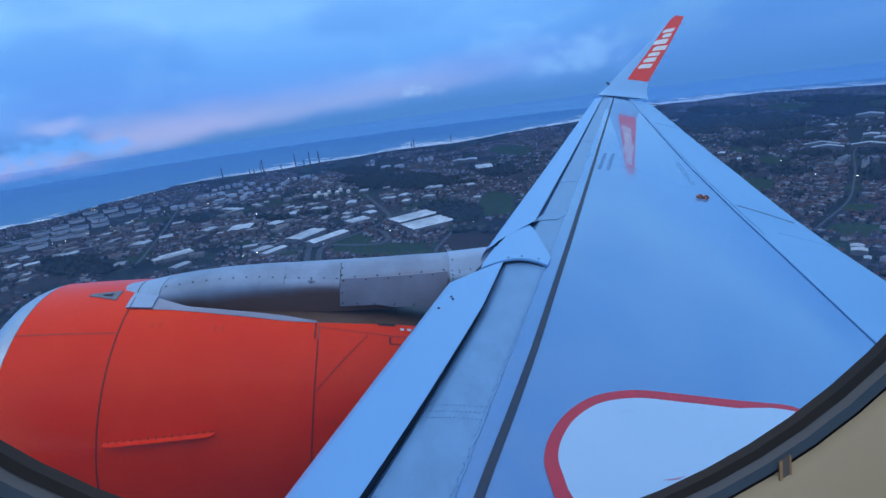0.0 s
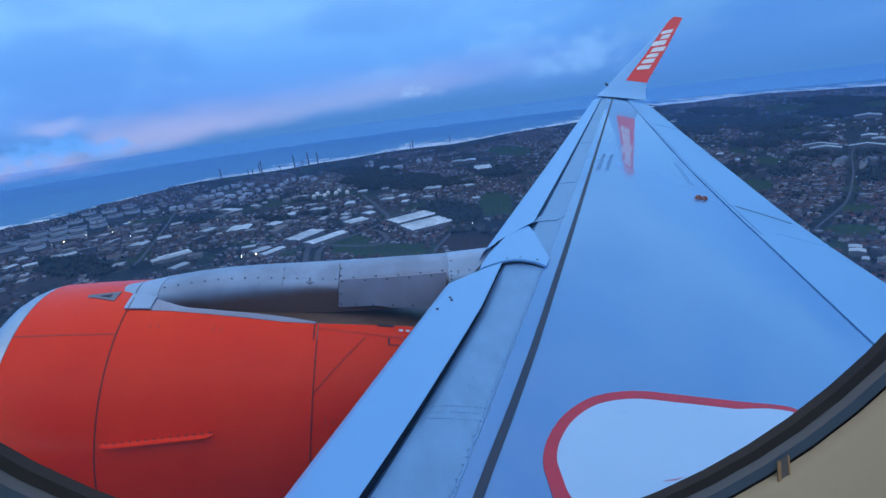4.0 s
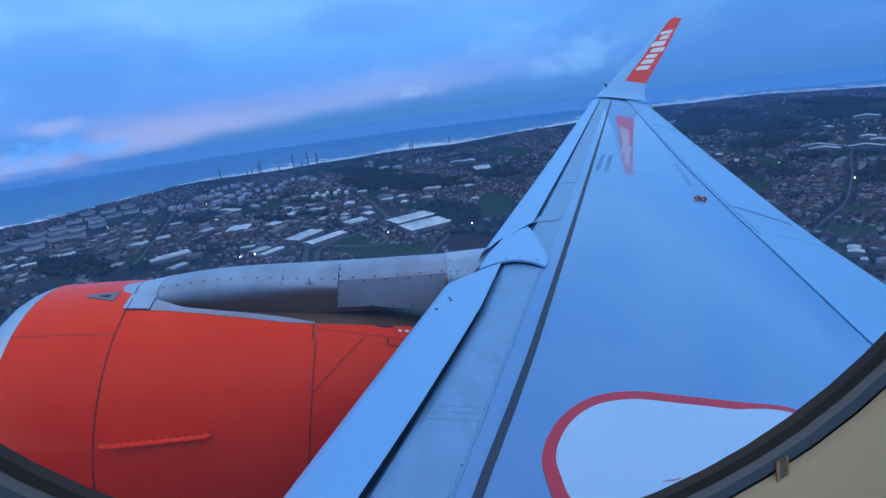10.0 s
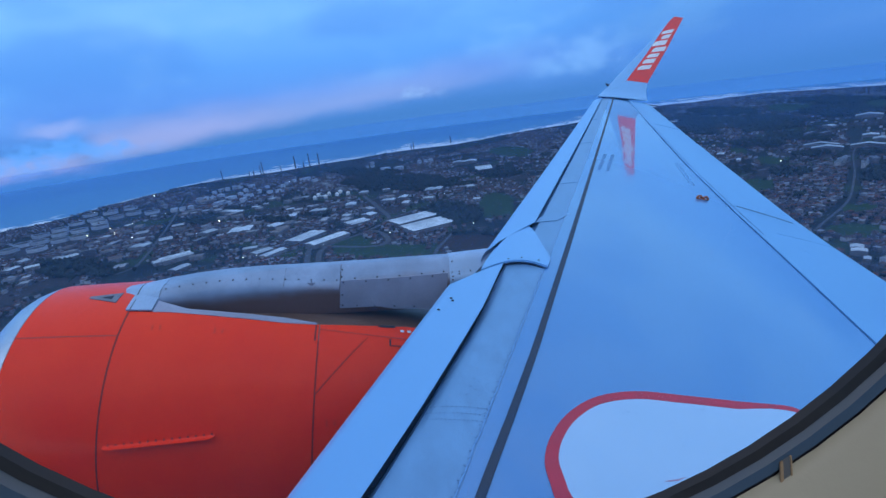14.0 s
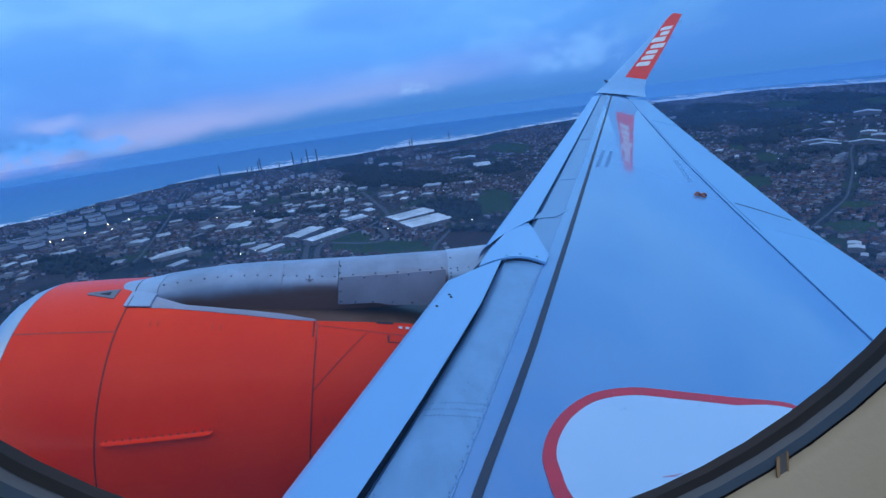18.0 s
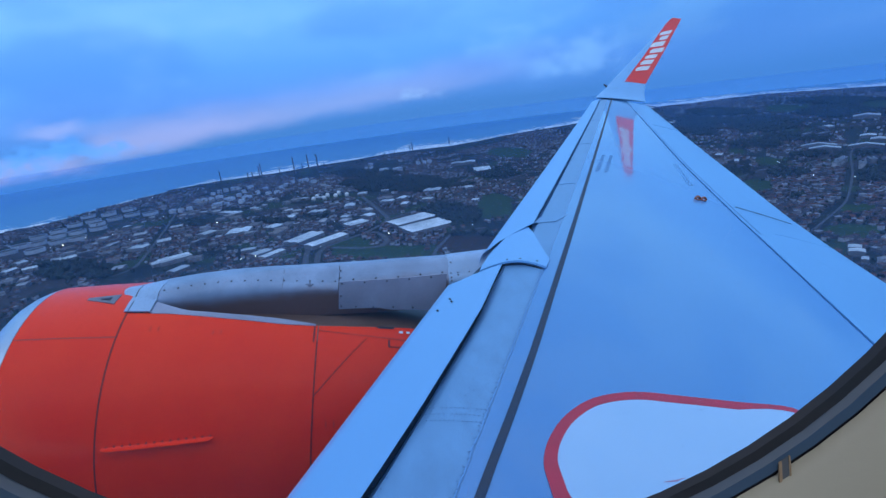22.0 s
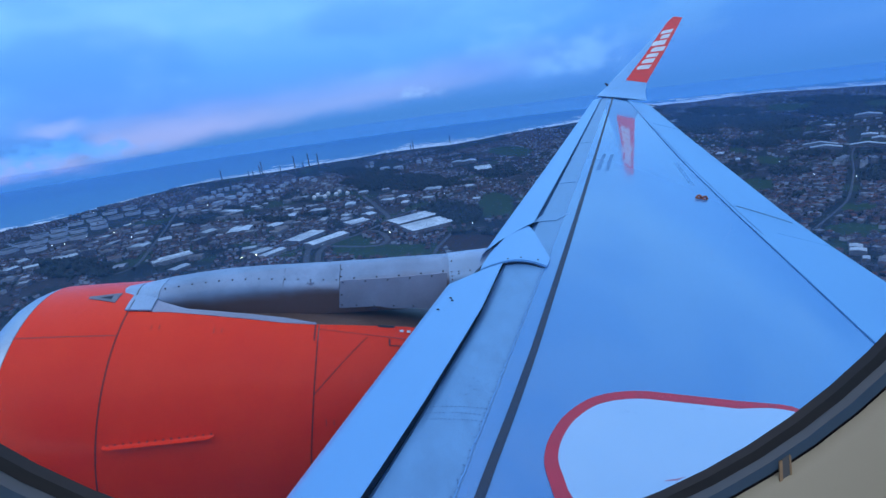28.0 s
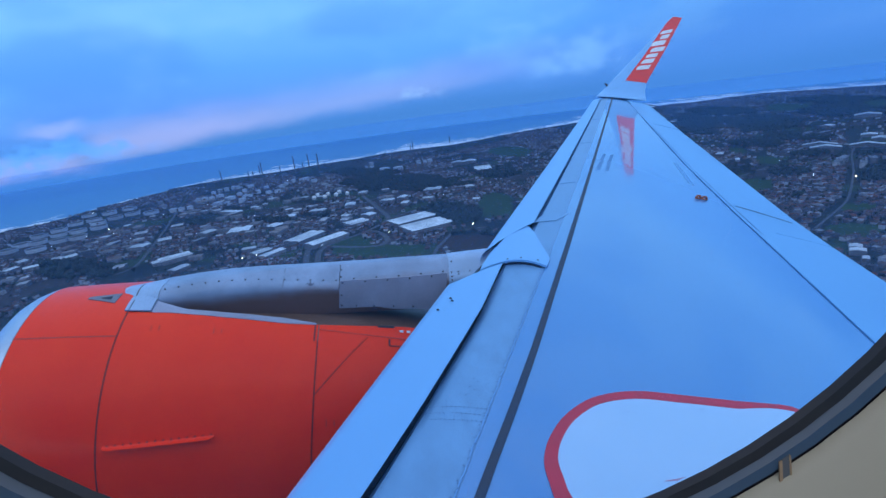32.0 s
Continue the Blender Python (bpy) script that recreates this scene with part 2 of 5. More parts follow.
def ground_material():
    """Small fields, scrub and bare earth: cells of different greens broken up by noise."""
    m = bpy.data.materials.new("fields_and_scrub")
    m.use_nodes = True
    n, l = m.node_tree.nodes, m.node_tree.links
    b = n["Principled BSDF"]
    b.inputs["Roughness"].default_value = 0.95
    b.inputs["Specular IOR Level"].default_value = 0.1
    tc = n.new("ShaderNodeTexCoord")
    warp = n.new("ShaderNodeTexNoise")
    warp.inputs["Scale"].default_value = 0.01
    mixv = n.new("ShaderNodeMixRGB")
    mixv.blend_type, mixv.inputs[0].default_value = "ADD", 40.0
    l.new(tc.outputs["Object"], mixv.inputs[1])
    l.new(warp.outputs["Color"], mixv.inputs[2])
    l.new(tc.outputs["Object"], warp.inputs["Vector"])
    vor = n.new("ShaderNodeTexVoronoi")
    vor.inputs["Scale"].default_value = 0.011
    l.new(mixv.outputs[0], vor.inputs["Vector"])
    ramp = n.new("ShaderNodeValToRGB")
    e = ramp.color_ramp.elements
    e[0].position, e[0].color = 0.0, (0.014, 0.020, 0.022, 1)
    e[1].position, e[1].color = 1.0, (0.060, 0.054, 0.050, 1)
    for p, c in ((0.3, (0.022, 0.030, 0.028)), (0.5, (0.026, 0.046, 0.028)), (0.62, (0.042, 0.040, 0.044)), (0.8, (0.022, 0.030, 0.030))):
        k = e.new(p)
        k.color = (*c, 1)
    ramp.color_ramp.interpolation = "CONSTANT"
    sep = n.new("ShaderNodeSeparateColor")
    l.new(vor.outputs["Color"], sep.inputs[0])
    l.new(sep.outputs[0], ramp.inputs[0])
    fine = n.new("ShaderNodeTexNoise")
    fine.inputs["Scale"].default_value, fine.inputs["Detail"].default_value, fine.inputs["Roughness"].default_value = 0.05, 8, 0.75
    l.new(tc.outputs["Object"], fine.inputs["Vector"])
    mr = n.new("ShaderNodeMapRange")
    mr.inputs["From Min"].default_value, mr.inputs["From Max"].default_value = 0.3, 0.7
    mr.inputs["To Min"].default_value, mr.inputs["To Max"].default_value = 0.45, 1.5
    l.new(fine.outputs["Fac"], mr.inputs["Value"])
    mul = n.new("ShaderNodeMixRGB")
    mul.blend_type, mul.inputs[0].default_value = "MULTIPLY", 1.0
    l.new(ramp.outputs[0], mul.inputs[1])
    l.new(mr.outputs[0], mul.inputs[2])
    l.new(mul.outputs[0], b.inputs["Base Color"])
    return m


def sea_material():
    m = bpy.data.materials.new("sea_water")
    m.use_nodes = True
    n, l = m.node_tree.nodes, m.node_tree.links
    b = n["Principled BSDF"]
    b.inputs["Roughness"].default_value = 0.6
    b.inputs["Specular IOR Level"].default_value = 0.15
    tc = n.new("ShaderNodeTexCoord")
    mp = n.new("ShaderNodeMapping")
    mp.inputs["Scale"].default_value = (0.35, 1, 1)
    l.new(tc.outputs["Object"], mp.inputs[0])
    tx = n.new("ShaderNodeTexNoise")
    tx.inputs["Scale"].default_value, tx.inputs["Detail"].default_value = 0.004, 8
    l.new(mp.outputs[0], tx.inputs["Vector"])
    ramp = n.new("ShaderNodeValToRGB")
    ramp.color_ramp.elements[0].position, ramp.color_ramp.elements[1].position = 0.35, 0.65
    ramp.color_ramp.elements[0].color, ramp.color_ramp.elements[1].color = (0.104, 0.320, 0.536, 1), (0.112, 0.338, 0.556, 1)
    l.new(tx.outputs["Fac"], ramp.inputs[0])
    l.new(ramp.outputs[0], b.inputs["Base Color"])
    t2 = n.new("ShaderNodeTexNoise")
    t2.inputs["Scale"].default_value, t2.inputs["Detail"].default_value = 0.06, 6
    l.new(mp.outputs[0], t2.inputs["Vector"])
    bp = n.new("ShaderNodeBump")
    bp.inputs["Strength"].default_value, bp.inputs["Distance"].default_value = 0.6, 1.5
    l.new(t2.outputs["Fac"], bp.inputs["Height"])
    l.new(bp.outputs[0], b.inputs["Normal"])
    return m


def backdrop_material():
    """Far sea, the pink cloud bank along the horizon and layered blue cloud above it."""
    m = bpy.data.materials.new("far_sea_and_clouds")
    m.use_nodes = True
    n, l = m.node_tree.nodes, m.node_tree.links
    n.clear()

    def math_node(op, a, b=None, clamp=False):
        k = n.new("ShaderNodeMath")
        k.operation, k.use_clamp = op, clamp
        for i, v in enumerate((a, b)):
            if v is None:
                continue
            if isinstance(v, (int, float)):
                k.inputs[i].default_value = v
            else:
                l.new(v, k.inputs[i])
        return k.outputs[0]

    def noise_node(scale, stretch, detail=5, rough=0.55, shift=(0, 0, 0)):
        mp = n.new("ShaderNodeMapping")
        mp.inputs["Scale"].default_value, mp.inputs["Location"].default_value = stretch, shift
        l.new(tc.outputs["Object"], mp.inputs[0])
        t = n.new("ShaderNodeTexNoise")
        t.inputs["Scale"].default_value, t.inputs["Detail"].default_value, t.inputs["Roughness"].default_value = scale, detail, rough
        l.new(mp.outputs[0], t.inputs["Vector"])
        return t.outputs["Fac"]

    def smooth(v, a, b):
        k = n.new("ShaderNodeMapRange")
        k.interpolation_type = "SMOOTHSTEP"
        k.inputs["From Min"].default_value, k.inputs["From Max"].default_value = a, b
        l.new(v, k.inputs["Value"])
        return k.outputs[0]

    def mix(fac, a, color):
        k = n.new("ShaderNodeMixRGB")
        l.new(fac, k.inputs[0])
        l.new(a, k.inputs[1])
        k.inputs[2].default_value = (*color, 1)
        return k.outputs[0]

    tc = n.new("ShaderNodeTexCoord")
    sep = n.new("ShaderNodeSeparateXYZ")
    l.new(tc.outputs["Object"], sep.inputs[0])
    x, z = sep.outputs["X"], math_node("ADD", sep.outputs["Z"], 65)
    broad = noise_node(0.0008, (1, 1, 2.6), 3, 0.45)
    soft = noise_node(0.0015, (1, 1, 2.2), 4, 0.45, (300, 0, 700))
    zz = math_node("ADD", z, math_node("MULTIPLY", math_node("MULTIPLY", math_node("SUBTRACT", broad, 0.5), 320), smooth(z, 130, 420)))
    ramp = n.new("ShaderNodeValToRGB")
    l.new(math_node("DIVIDE", zz, 1800), ramp.inputs[0])
    e = ramp.color_ramp.elements
    e[0].position, e[0].color = 0.0, (0.045, 0.186, 0.540, 1)
    e[1].position, e[1].color = 1.0, (0.17, 0.45, 0.92, 1)
    for p, c in ((0.13, (0.046, 0.188, 0.550)), (0.20, (0.065, 0.23, 0.68)), (0.28, (0.085, 0.27, 0.80)), (0.42, (0.085, 0.31, 0.85)), (0.62, (0.13, 0.40, 0.95))):
        k = e.new(p)
        k.color = (*c, 1)
    col = ramp.outputs[0]
    col = mix(smooth(z, 1400, 7600), col, (0.48, 0.68, 1.0))       # brighter cloud cover overhead
    # soft darker and lighter layers of cloud
    col = mix(math_node("MULTIPLY", math_node("MULTIPLY", smooth(soft, 0.48, 0.72), smooth(z, 350, 600)), 0.42), col, (0.19, 0.48, 0.94))
    col = mix(math_node("MULTIPLY", math_node("MULTIPLY", smooth(broad, 0.55, 0.35), smooth(z, 330, 520)), 0.32), col, (0.055, 0.22, 0.74))
    col = mix(math_node("MULTIPLY", math_node("MULTIPLY", smooth(x, 700, 2200), smooth(z, 1300, 500)), 0.62), col, (0.043, 0.192, 0.60))      # duller to the north
    # the pink bank, fading out to the north
    tilt = math_node("SUBTRACT", z, math_node("MULTIPLY", math_node("ADD", x, 1100), 0.066))
    wob = math_node("ADD", tilt, math_node("MULTIPLY", math_node("SUBTRACT", noise_node(0.0026, (1, 1, 2.5), 5, 0.5, (50, 0, 20)), 0.5), 120))
    rim = math_node("MULTIPLY", smooth(wob, 210, 335), smooth(wob, 600, 340))
    side = math_node("MULTIPLY", smooth(x, 1500, -500), smooth(x, -2560, -2380))
    col = mix(math_node("MULTIPLY", math_node("MULTIPLY", rim, side), 0.50), col, (0.265, 0.380, 0.76))
    west = math_node("MULTIPLY", math_node("MULTIPLY", rim, smooth(x, -900, -1900)), smooth(x, -2560, -2380))
    col = mix(math_node("MULTIPLY", west, 0.28), col, (0.42, 0.43, 0.78))
    # lower pink patch and a bright torn edge at the far end of the bank
    rag = math_node("ADD", z, math_node("MULTIPLY", math_node("SUBTRACT", noise_node(0.005, (1, 1, 2.0), 6, 0.55, (10, 0, 420)), 0.5), 150))
    patch = math_node("MULTIPLY", math_node("MULTIPLY", smooth(rag, 90, 190), smooth(rag, 300, 230)), smooth(x, -2350, -2700))
    col = mix(math_node("MULTIPLY", patch, 0.75), col, (0.30, 0.37, 0.74))
    torn = math_node("MULTIPLY", math_node("MULTIPLY", smooth(rag, 350, 430), smooth(rag, 540, 440)), math_node("MULTIPLY", smooth(x, -2400, -2580), smooth(x, -2860, -2660)))
    col = mix(math_node("MULTIPLY", torn, 0.5), col, (0.34, 0.44, 0.84))
    # blue cumulus standing in front of the bank
    puff = noise_node(0.0036, (1, 1, 1.6), 5, 0.5, (900, 0, 300))
    where = math_node("MULTIPLY", math_node("MULTIPLY", smooth(x, -1950, -2350), smooth(tilt, 220, 330)), smooth(z, 430, 330))
    col = mix(math_node("MULTIPLY", math_node("MULTIPLY", smooth(puff, 0.40, 0.58), where), 0.75), col, (0.09, 0.34, 0.93))
    where = math_node("MULTIPLY", math_node("MULTIPLY", smooth(x, 750, 1150), smooth(x, 1750, 1450)), math_node("MULTIPLY", smooth(z, 290, 420), smooth(z, 740, 600)))
    col = mix(math_node("MULTIPLY", math_node("MULTIPLY", smooth(puff, 0.36, 0.68), where), 0.6), col, (0.17, 0.42, 0.90))
    where = math_node("MULTIPLY", math_node("MULTIPLY", smooth(x, -330, -60), smooth(x, 260, 30)), math_node("MULTIPLY", smooth(z, 310, 370), smooth(z, 450, 390)))
    col = mix(math_node("MULTIPLY", math_node("MULTIPLY", smooth(noise_node(0.009, (1, 1, 1.4), 5, 0.55, (70, 0, 10)), 0.42, 0.66), where), 0.6), col, (0.24, 0.46, 0.88))
    em = n.new("ShaderNodeEmission")
    l.new(col, em.inputs[0])
    em.inputs[1].default_value = 1.0
    o = n.new("ShaderNodeOutputMaterial")
    l.new(em.outputs[0], o.inputs[0])
    return m


def pane_material():
    """Clear acrylic, faintly hazed and scratched by use, with a weak mirror gloss."""
    m = bpy.data.materials.new("hazed_acrylic_pane")
    m.use_nodes = True
    n, l = m.node_tree.nodes, m.node_tree.links
    n.clear()
    clear, haze, gloss = n.new("ShaderNodeBsdfTransparent"), n.new("ShaderNodeBsdfTranslucent"), n.new("ShaderNodeBsdfGlossy")
    # blue scatter added so the veil also imitates airlight over the land
    haze.inputs["Color"].default_value = (0.25, 0.62, 1.0, 1)
    gloss.inputs["Roughness"].default_value = 0.03
    tc, tx = n.new("ShaderNodeTexCoord"), n.new("ShaderNodeTexNoise")
    tx.inputs["Scale"].default_value, tx.inputs["Detail"].default_value = 14, 5
    l.new(tc.outputs["Object"], tx.inputs["Vector"])
    mr = n.new("ShaderNodeMapRange")
    mr.inputs["To Min"].default_value, mr.inputs["To Max"].default_value = 0.012, 0.018
    l.new(tx.outputs["Fac"], mr.inputs["Value"])
    one, two = n.new("ShaderNodeMixShader"), n.new("ShaderNodeMixShader")
    l.new(mr.outputs[0], one.inputs[0])
    l.new(clear.outputs[0], one.inputs[1])
    l.new(haze.outputs[0], one.inputs[2])
    fr = n.new("ShaderNodeFresnel")
    fr.inputs["IOR"].default_value = 1.04
    l.new(fr.outputs[0], two.inputs[0])
    l.new(one.outputs[0], two.inputs[1])
    l.new(gloss.outputs[0], two.inputs[2])
    o = n.new("ShaderNodeOutputMaterial")
    l.new(two.outputs[0], o.inputs[0])
    return m


def haze_sheet_material():
    """Patchy sheet that imitates distance haze: mostly clear, scattering a little bluish skylight; it ends out at sea.
    """
    m = bpy.data.materials.new("distance_haze")
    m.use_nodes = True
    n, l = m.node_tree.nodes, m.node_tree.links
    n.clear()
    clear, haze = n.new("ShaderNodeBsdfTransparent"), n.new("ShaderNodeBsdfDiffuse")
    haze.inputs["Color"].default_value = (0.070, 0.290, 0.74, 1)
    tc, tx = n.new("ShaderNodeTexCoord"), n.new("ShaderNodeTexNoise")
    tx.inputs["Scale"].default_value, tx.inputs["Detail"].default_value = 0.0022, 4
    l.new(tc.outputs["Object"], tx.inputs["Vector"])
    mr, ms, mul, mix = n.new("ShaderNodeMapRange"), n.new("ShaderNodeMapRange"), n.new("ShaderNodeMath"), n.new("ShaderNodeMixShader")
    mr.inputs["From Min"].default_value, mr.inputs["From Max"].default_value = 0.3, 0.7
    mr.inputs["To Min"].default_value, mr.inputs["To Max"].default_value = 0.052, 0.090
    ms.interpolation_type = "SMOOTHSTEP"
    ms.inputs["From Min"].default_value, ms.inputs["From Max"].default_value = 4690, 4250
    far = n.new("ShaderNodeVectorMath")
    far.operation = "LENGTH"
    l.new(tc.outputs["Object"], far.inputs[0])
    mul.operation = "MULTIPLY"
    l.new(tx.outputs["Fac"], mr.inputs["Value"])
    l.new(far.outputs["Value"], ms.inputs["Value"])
    inland, both = n.new("ShaderNodeMapRange"), n.new("ShaderNodeMath")      # haze made denser with distance from below the eye
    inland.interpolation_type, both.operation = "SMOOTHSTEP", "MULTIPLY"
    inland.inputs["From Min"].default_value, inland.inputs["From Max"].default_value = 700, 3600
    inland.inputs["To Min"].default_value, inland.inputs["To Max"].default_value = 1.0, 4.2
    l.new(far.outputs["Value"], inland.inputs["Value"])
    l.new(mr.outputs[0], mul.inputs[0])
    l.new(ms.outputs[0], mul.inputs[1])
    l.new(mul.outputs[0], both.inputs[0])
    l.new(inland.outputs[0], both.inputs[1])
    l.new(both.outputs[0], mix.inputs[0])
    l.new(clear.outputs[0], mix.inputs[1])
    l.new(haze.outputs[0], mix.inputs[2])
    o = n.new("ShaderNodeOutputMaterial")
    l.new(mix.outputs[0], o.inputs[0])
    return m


M_HAZE = haze_sheet_material()
M_PANE = pane_material()
M_GROUND, M_SEA, M_BACK = ground_material(), sea_material(), backdrop_material()


# ---- helpers for meshes ----
def finish(name, bm, material, parent=None, label="", smooth=True):
    bmesh.ops.recalc_face_normals(bm, faces=bm.faces)
    me = bpy.data.meshes.new(name)
    bm.to_mesh(me)
    bm.free()
    me.materials.append(material)
    if smooth:
        me.shade_smooth()
        me.set_sharp_from_angle(angle=radians(35))
    ob = new(name, me)
    if parent:
        ob.parent = parent
    if label:
        tagged(ob, label)
    return ob


def part(name, bm, material, parent, label="", smooth=True):
    return finish(name, bm, material, parent, label, smooth)


def empty(name, label, category, m=None, group="", kind=""):
    ob = tagged(new(name), label, category, group, kind)
    if m is not None:
        ob.matrix_world = m
    return ob


def grid(rows, bm=None, close_u=False):
    """Faces over rows of points."""
    bm = bm or bmesh.new()
    vs = [[bm.verts.new(p) for p in row] for row in rows]
    for a, b in zip(vs, vs[1:]):
        k = len(a)
        for i in range(k if close_u else k - 1):
            j = (i + 1) % k
            try:
                bm.faces.new((a[i], a[j], b[j], b[i]))
            except ValueError:
                pass
    return bm, vs


def slab(rows, thick, down=Vector((0, 0, -1))):
    """A sheet over rows of points with thickness: top, underside and four edges."""
    bm, top = grid(rows)
    low = [[bm.verts.new(v.co + down * thick) for v in row] for row in top]
    for a, b in zip(low, low[1:]):
        for i in range(len(a) - 1):
            bm.faces.new((a[i], b[i], b[i + 1], a[i + 1]))
    for a, b in ((top[0], low[0]), (top[-1], low[-1]), ([r[0] for r in top], [r[0] for r in low]), ([r[-1] for r in top], [r[-1] for r in low])):
        for i in range(len(a) - 1):
            bm.faces.new((a[i], a[i + 1], b[i + 1], b[i]))
    return bm


def box(sx, sy, sz, at=(0, 0, 0), bm=None, bevel=0.0, turn=None):
    own = bmesh.new()
    bmesh.ops.create_cube(own, size=1.0, matrix=Matrix.Translation(at) @ (turn or Matrix.Identity(4)) @ Matrix.Diagonal((sx, sy, sz, 1)))
    if bevel:
        bmesh.ops.bevel(own, geom=own.edges[:], offset=bevel, segments=2, affect="EDGES")
    if bm is None:
        return own
    me = bpy.data.meshes.new("scrap")
    own.to_mesh(me)
    own.free()
    bm.from_mesh(me)
    bpy.data.meshes.remove(me)
    return bm


def tube(profile, seg=24, caps=(True, True)):
    """A body turned about z from (radius, z) pairs."""
    rows = [[(r * math.cos(2 * math.pi * i / seg), r * math.sin(2 * math.pi * i / seg), z) for i in range(seg)] for r, z in profile]
    bm, vs = grid(rows, close_u=True)
    if caps[0]:
        bm.faces.new(vs[0][::-1])
    if caps[1]:
        bm.faces.new(vs[-1])
    return bm


def lerp(x, xs, ys):
    return float(np.interp(x, xs, ys))


# ================= the aircraft, in its own frame: x outboard, y forward, z up =================
def wing_z(x):
    return -0.85 + 0.10 * (x - 1.98) + 0.001 * (x - 1.98) ** 2


def spar_y(x):
    return -1.57 - 0.4795 * (x - 3.02)


def taper(x):
    return 1 - 0.55 * (x - 3) / 13.4


def skin(x, off, lift=0.0):
    """A point of the wing's upper skin at span x, off metres ahead of the front spar's seal."""
    s = taper(x)
    u = off / s
    k = 0.35 * s * s if u > 0 else 0.03 * s
    sag = 0.026 * s * (1 - math.exp(-u * u)) * max(0.0, min(1.0, (x - 6) / 3)) if u < 0 else 0.0     # the outer skin falls off behind the spar
    return Vector((x, spar_y(x) + off, wing_z(x) - k * u * u - sag + lift))


def hinge_off(x):
    return lerp(x, (1.5, 4.36, 6.77, 9.32, 16.6), (-2.87, -2.32, -1.88, -1.47, -0.46))


def trail_off(x):
    return lerp(x, (1.5, 5.7, 6.4, 7.28, 9.37, 12.09, 16.5), (-4.7, -3.26, -3.02, -2.80, -2.47, -1.96, -1.15))


def lead_off(x):
    return 0.86 if x < 5.4 else lerp(x, (5.4, 16.4), (0.73, 0.56))


def slat_off(x):
    return lerp(x, (2.9, 3.07, 3.3, 3.6, 4.06, 4.47, 5.1), (0.46, 0.449, 0.431, 0.414, 0.400, 0.392, 0.428)) if x < 5.4 else lerp(x, (5.4, 16.4), (0.355, 0.31))


def span_rows(x0, x1, f0, f1, nx=24, ny=8, lift=0.0):
    rows = []
    for i in range(nx + 1):
        x = x0 + (x1 - x0) * i / nx
        a, b = f0(x), f1(x)
        rows.append([skin(x, a + (b - a) * j / ny, lift) for j in range(ny + 1)])
    return rows


def seal_shift(x):
    """The sealing strip swings forward towards the root."""
    return lerp(x, (2.0, 3.1, 3.5, 3.95, 5.5), (0.046, 0.032, 0.015, 0.003, -0.003))


wing = empty("aircraft_wing", "pale blue-grey airliner wing with slats slightly out and a red-tipped winglet", "aircraft wing", ABOARD)

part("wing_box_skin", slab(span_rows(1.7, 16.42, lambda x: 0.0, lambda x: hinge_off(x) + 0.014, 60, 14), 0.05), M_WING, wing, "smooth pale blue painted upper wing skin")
part("front_spar_seal", slab(span_rows(1.7, 16.4, lambda x: seal_shift(x) - 0.008, lambda x: seal_shift(x) - 0.048, 120, 2, 0.0055), 0.006), M_SEAL, wing, "long dark rubber sealing strip")
rows = []
for i in range(61):
    x = 1.7 + 14.7 * i / 60
    w = slat_off(x) + 0.16 - 0.04
    row = []
    for j in range(13):
        o = 0.04 + w * j / 12
        dip = max(0.0, min(1.0, (o - slat_off(x) + 0.030) / 0.06))
        row.append(skin(x, o, -0.004 - 0.06 * taper(x) * dip * dip * (3 - 2 * dip)))
    rows.append(row)
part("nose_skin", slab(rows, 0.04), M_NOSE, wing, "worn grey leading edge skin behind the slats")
part("nose_joint_strip", slab(span_rows(1.7, 16.35, lambda x: -0.006, lambda x: 0.088 + 0.002 * noise.noise((x * 9, 0, 2)), 240, 3, 0.001), 0.004), M_WING, wing)
part("gap_bay", slab(span_rows(1.7, 16.4, lambda x: hinge_off(x) + 0.06, lambda x: trail_off(x) + 0.25, 40, 4, -0.06), 0.08), M_GAP, wing, "dark bay under the spoilers")
# dark sheet put behind the slats to paint in their shade
part("nose_bay", slab(span_rows(1.7, 16.4, lambda x: slat_off(x) + 0.02, lambda x: slat_off(x) + 0.26, 40, 3, -0.05), 0.15), M_GAP, wing, "dark sheet painting the shade beneath the slats")


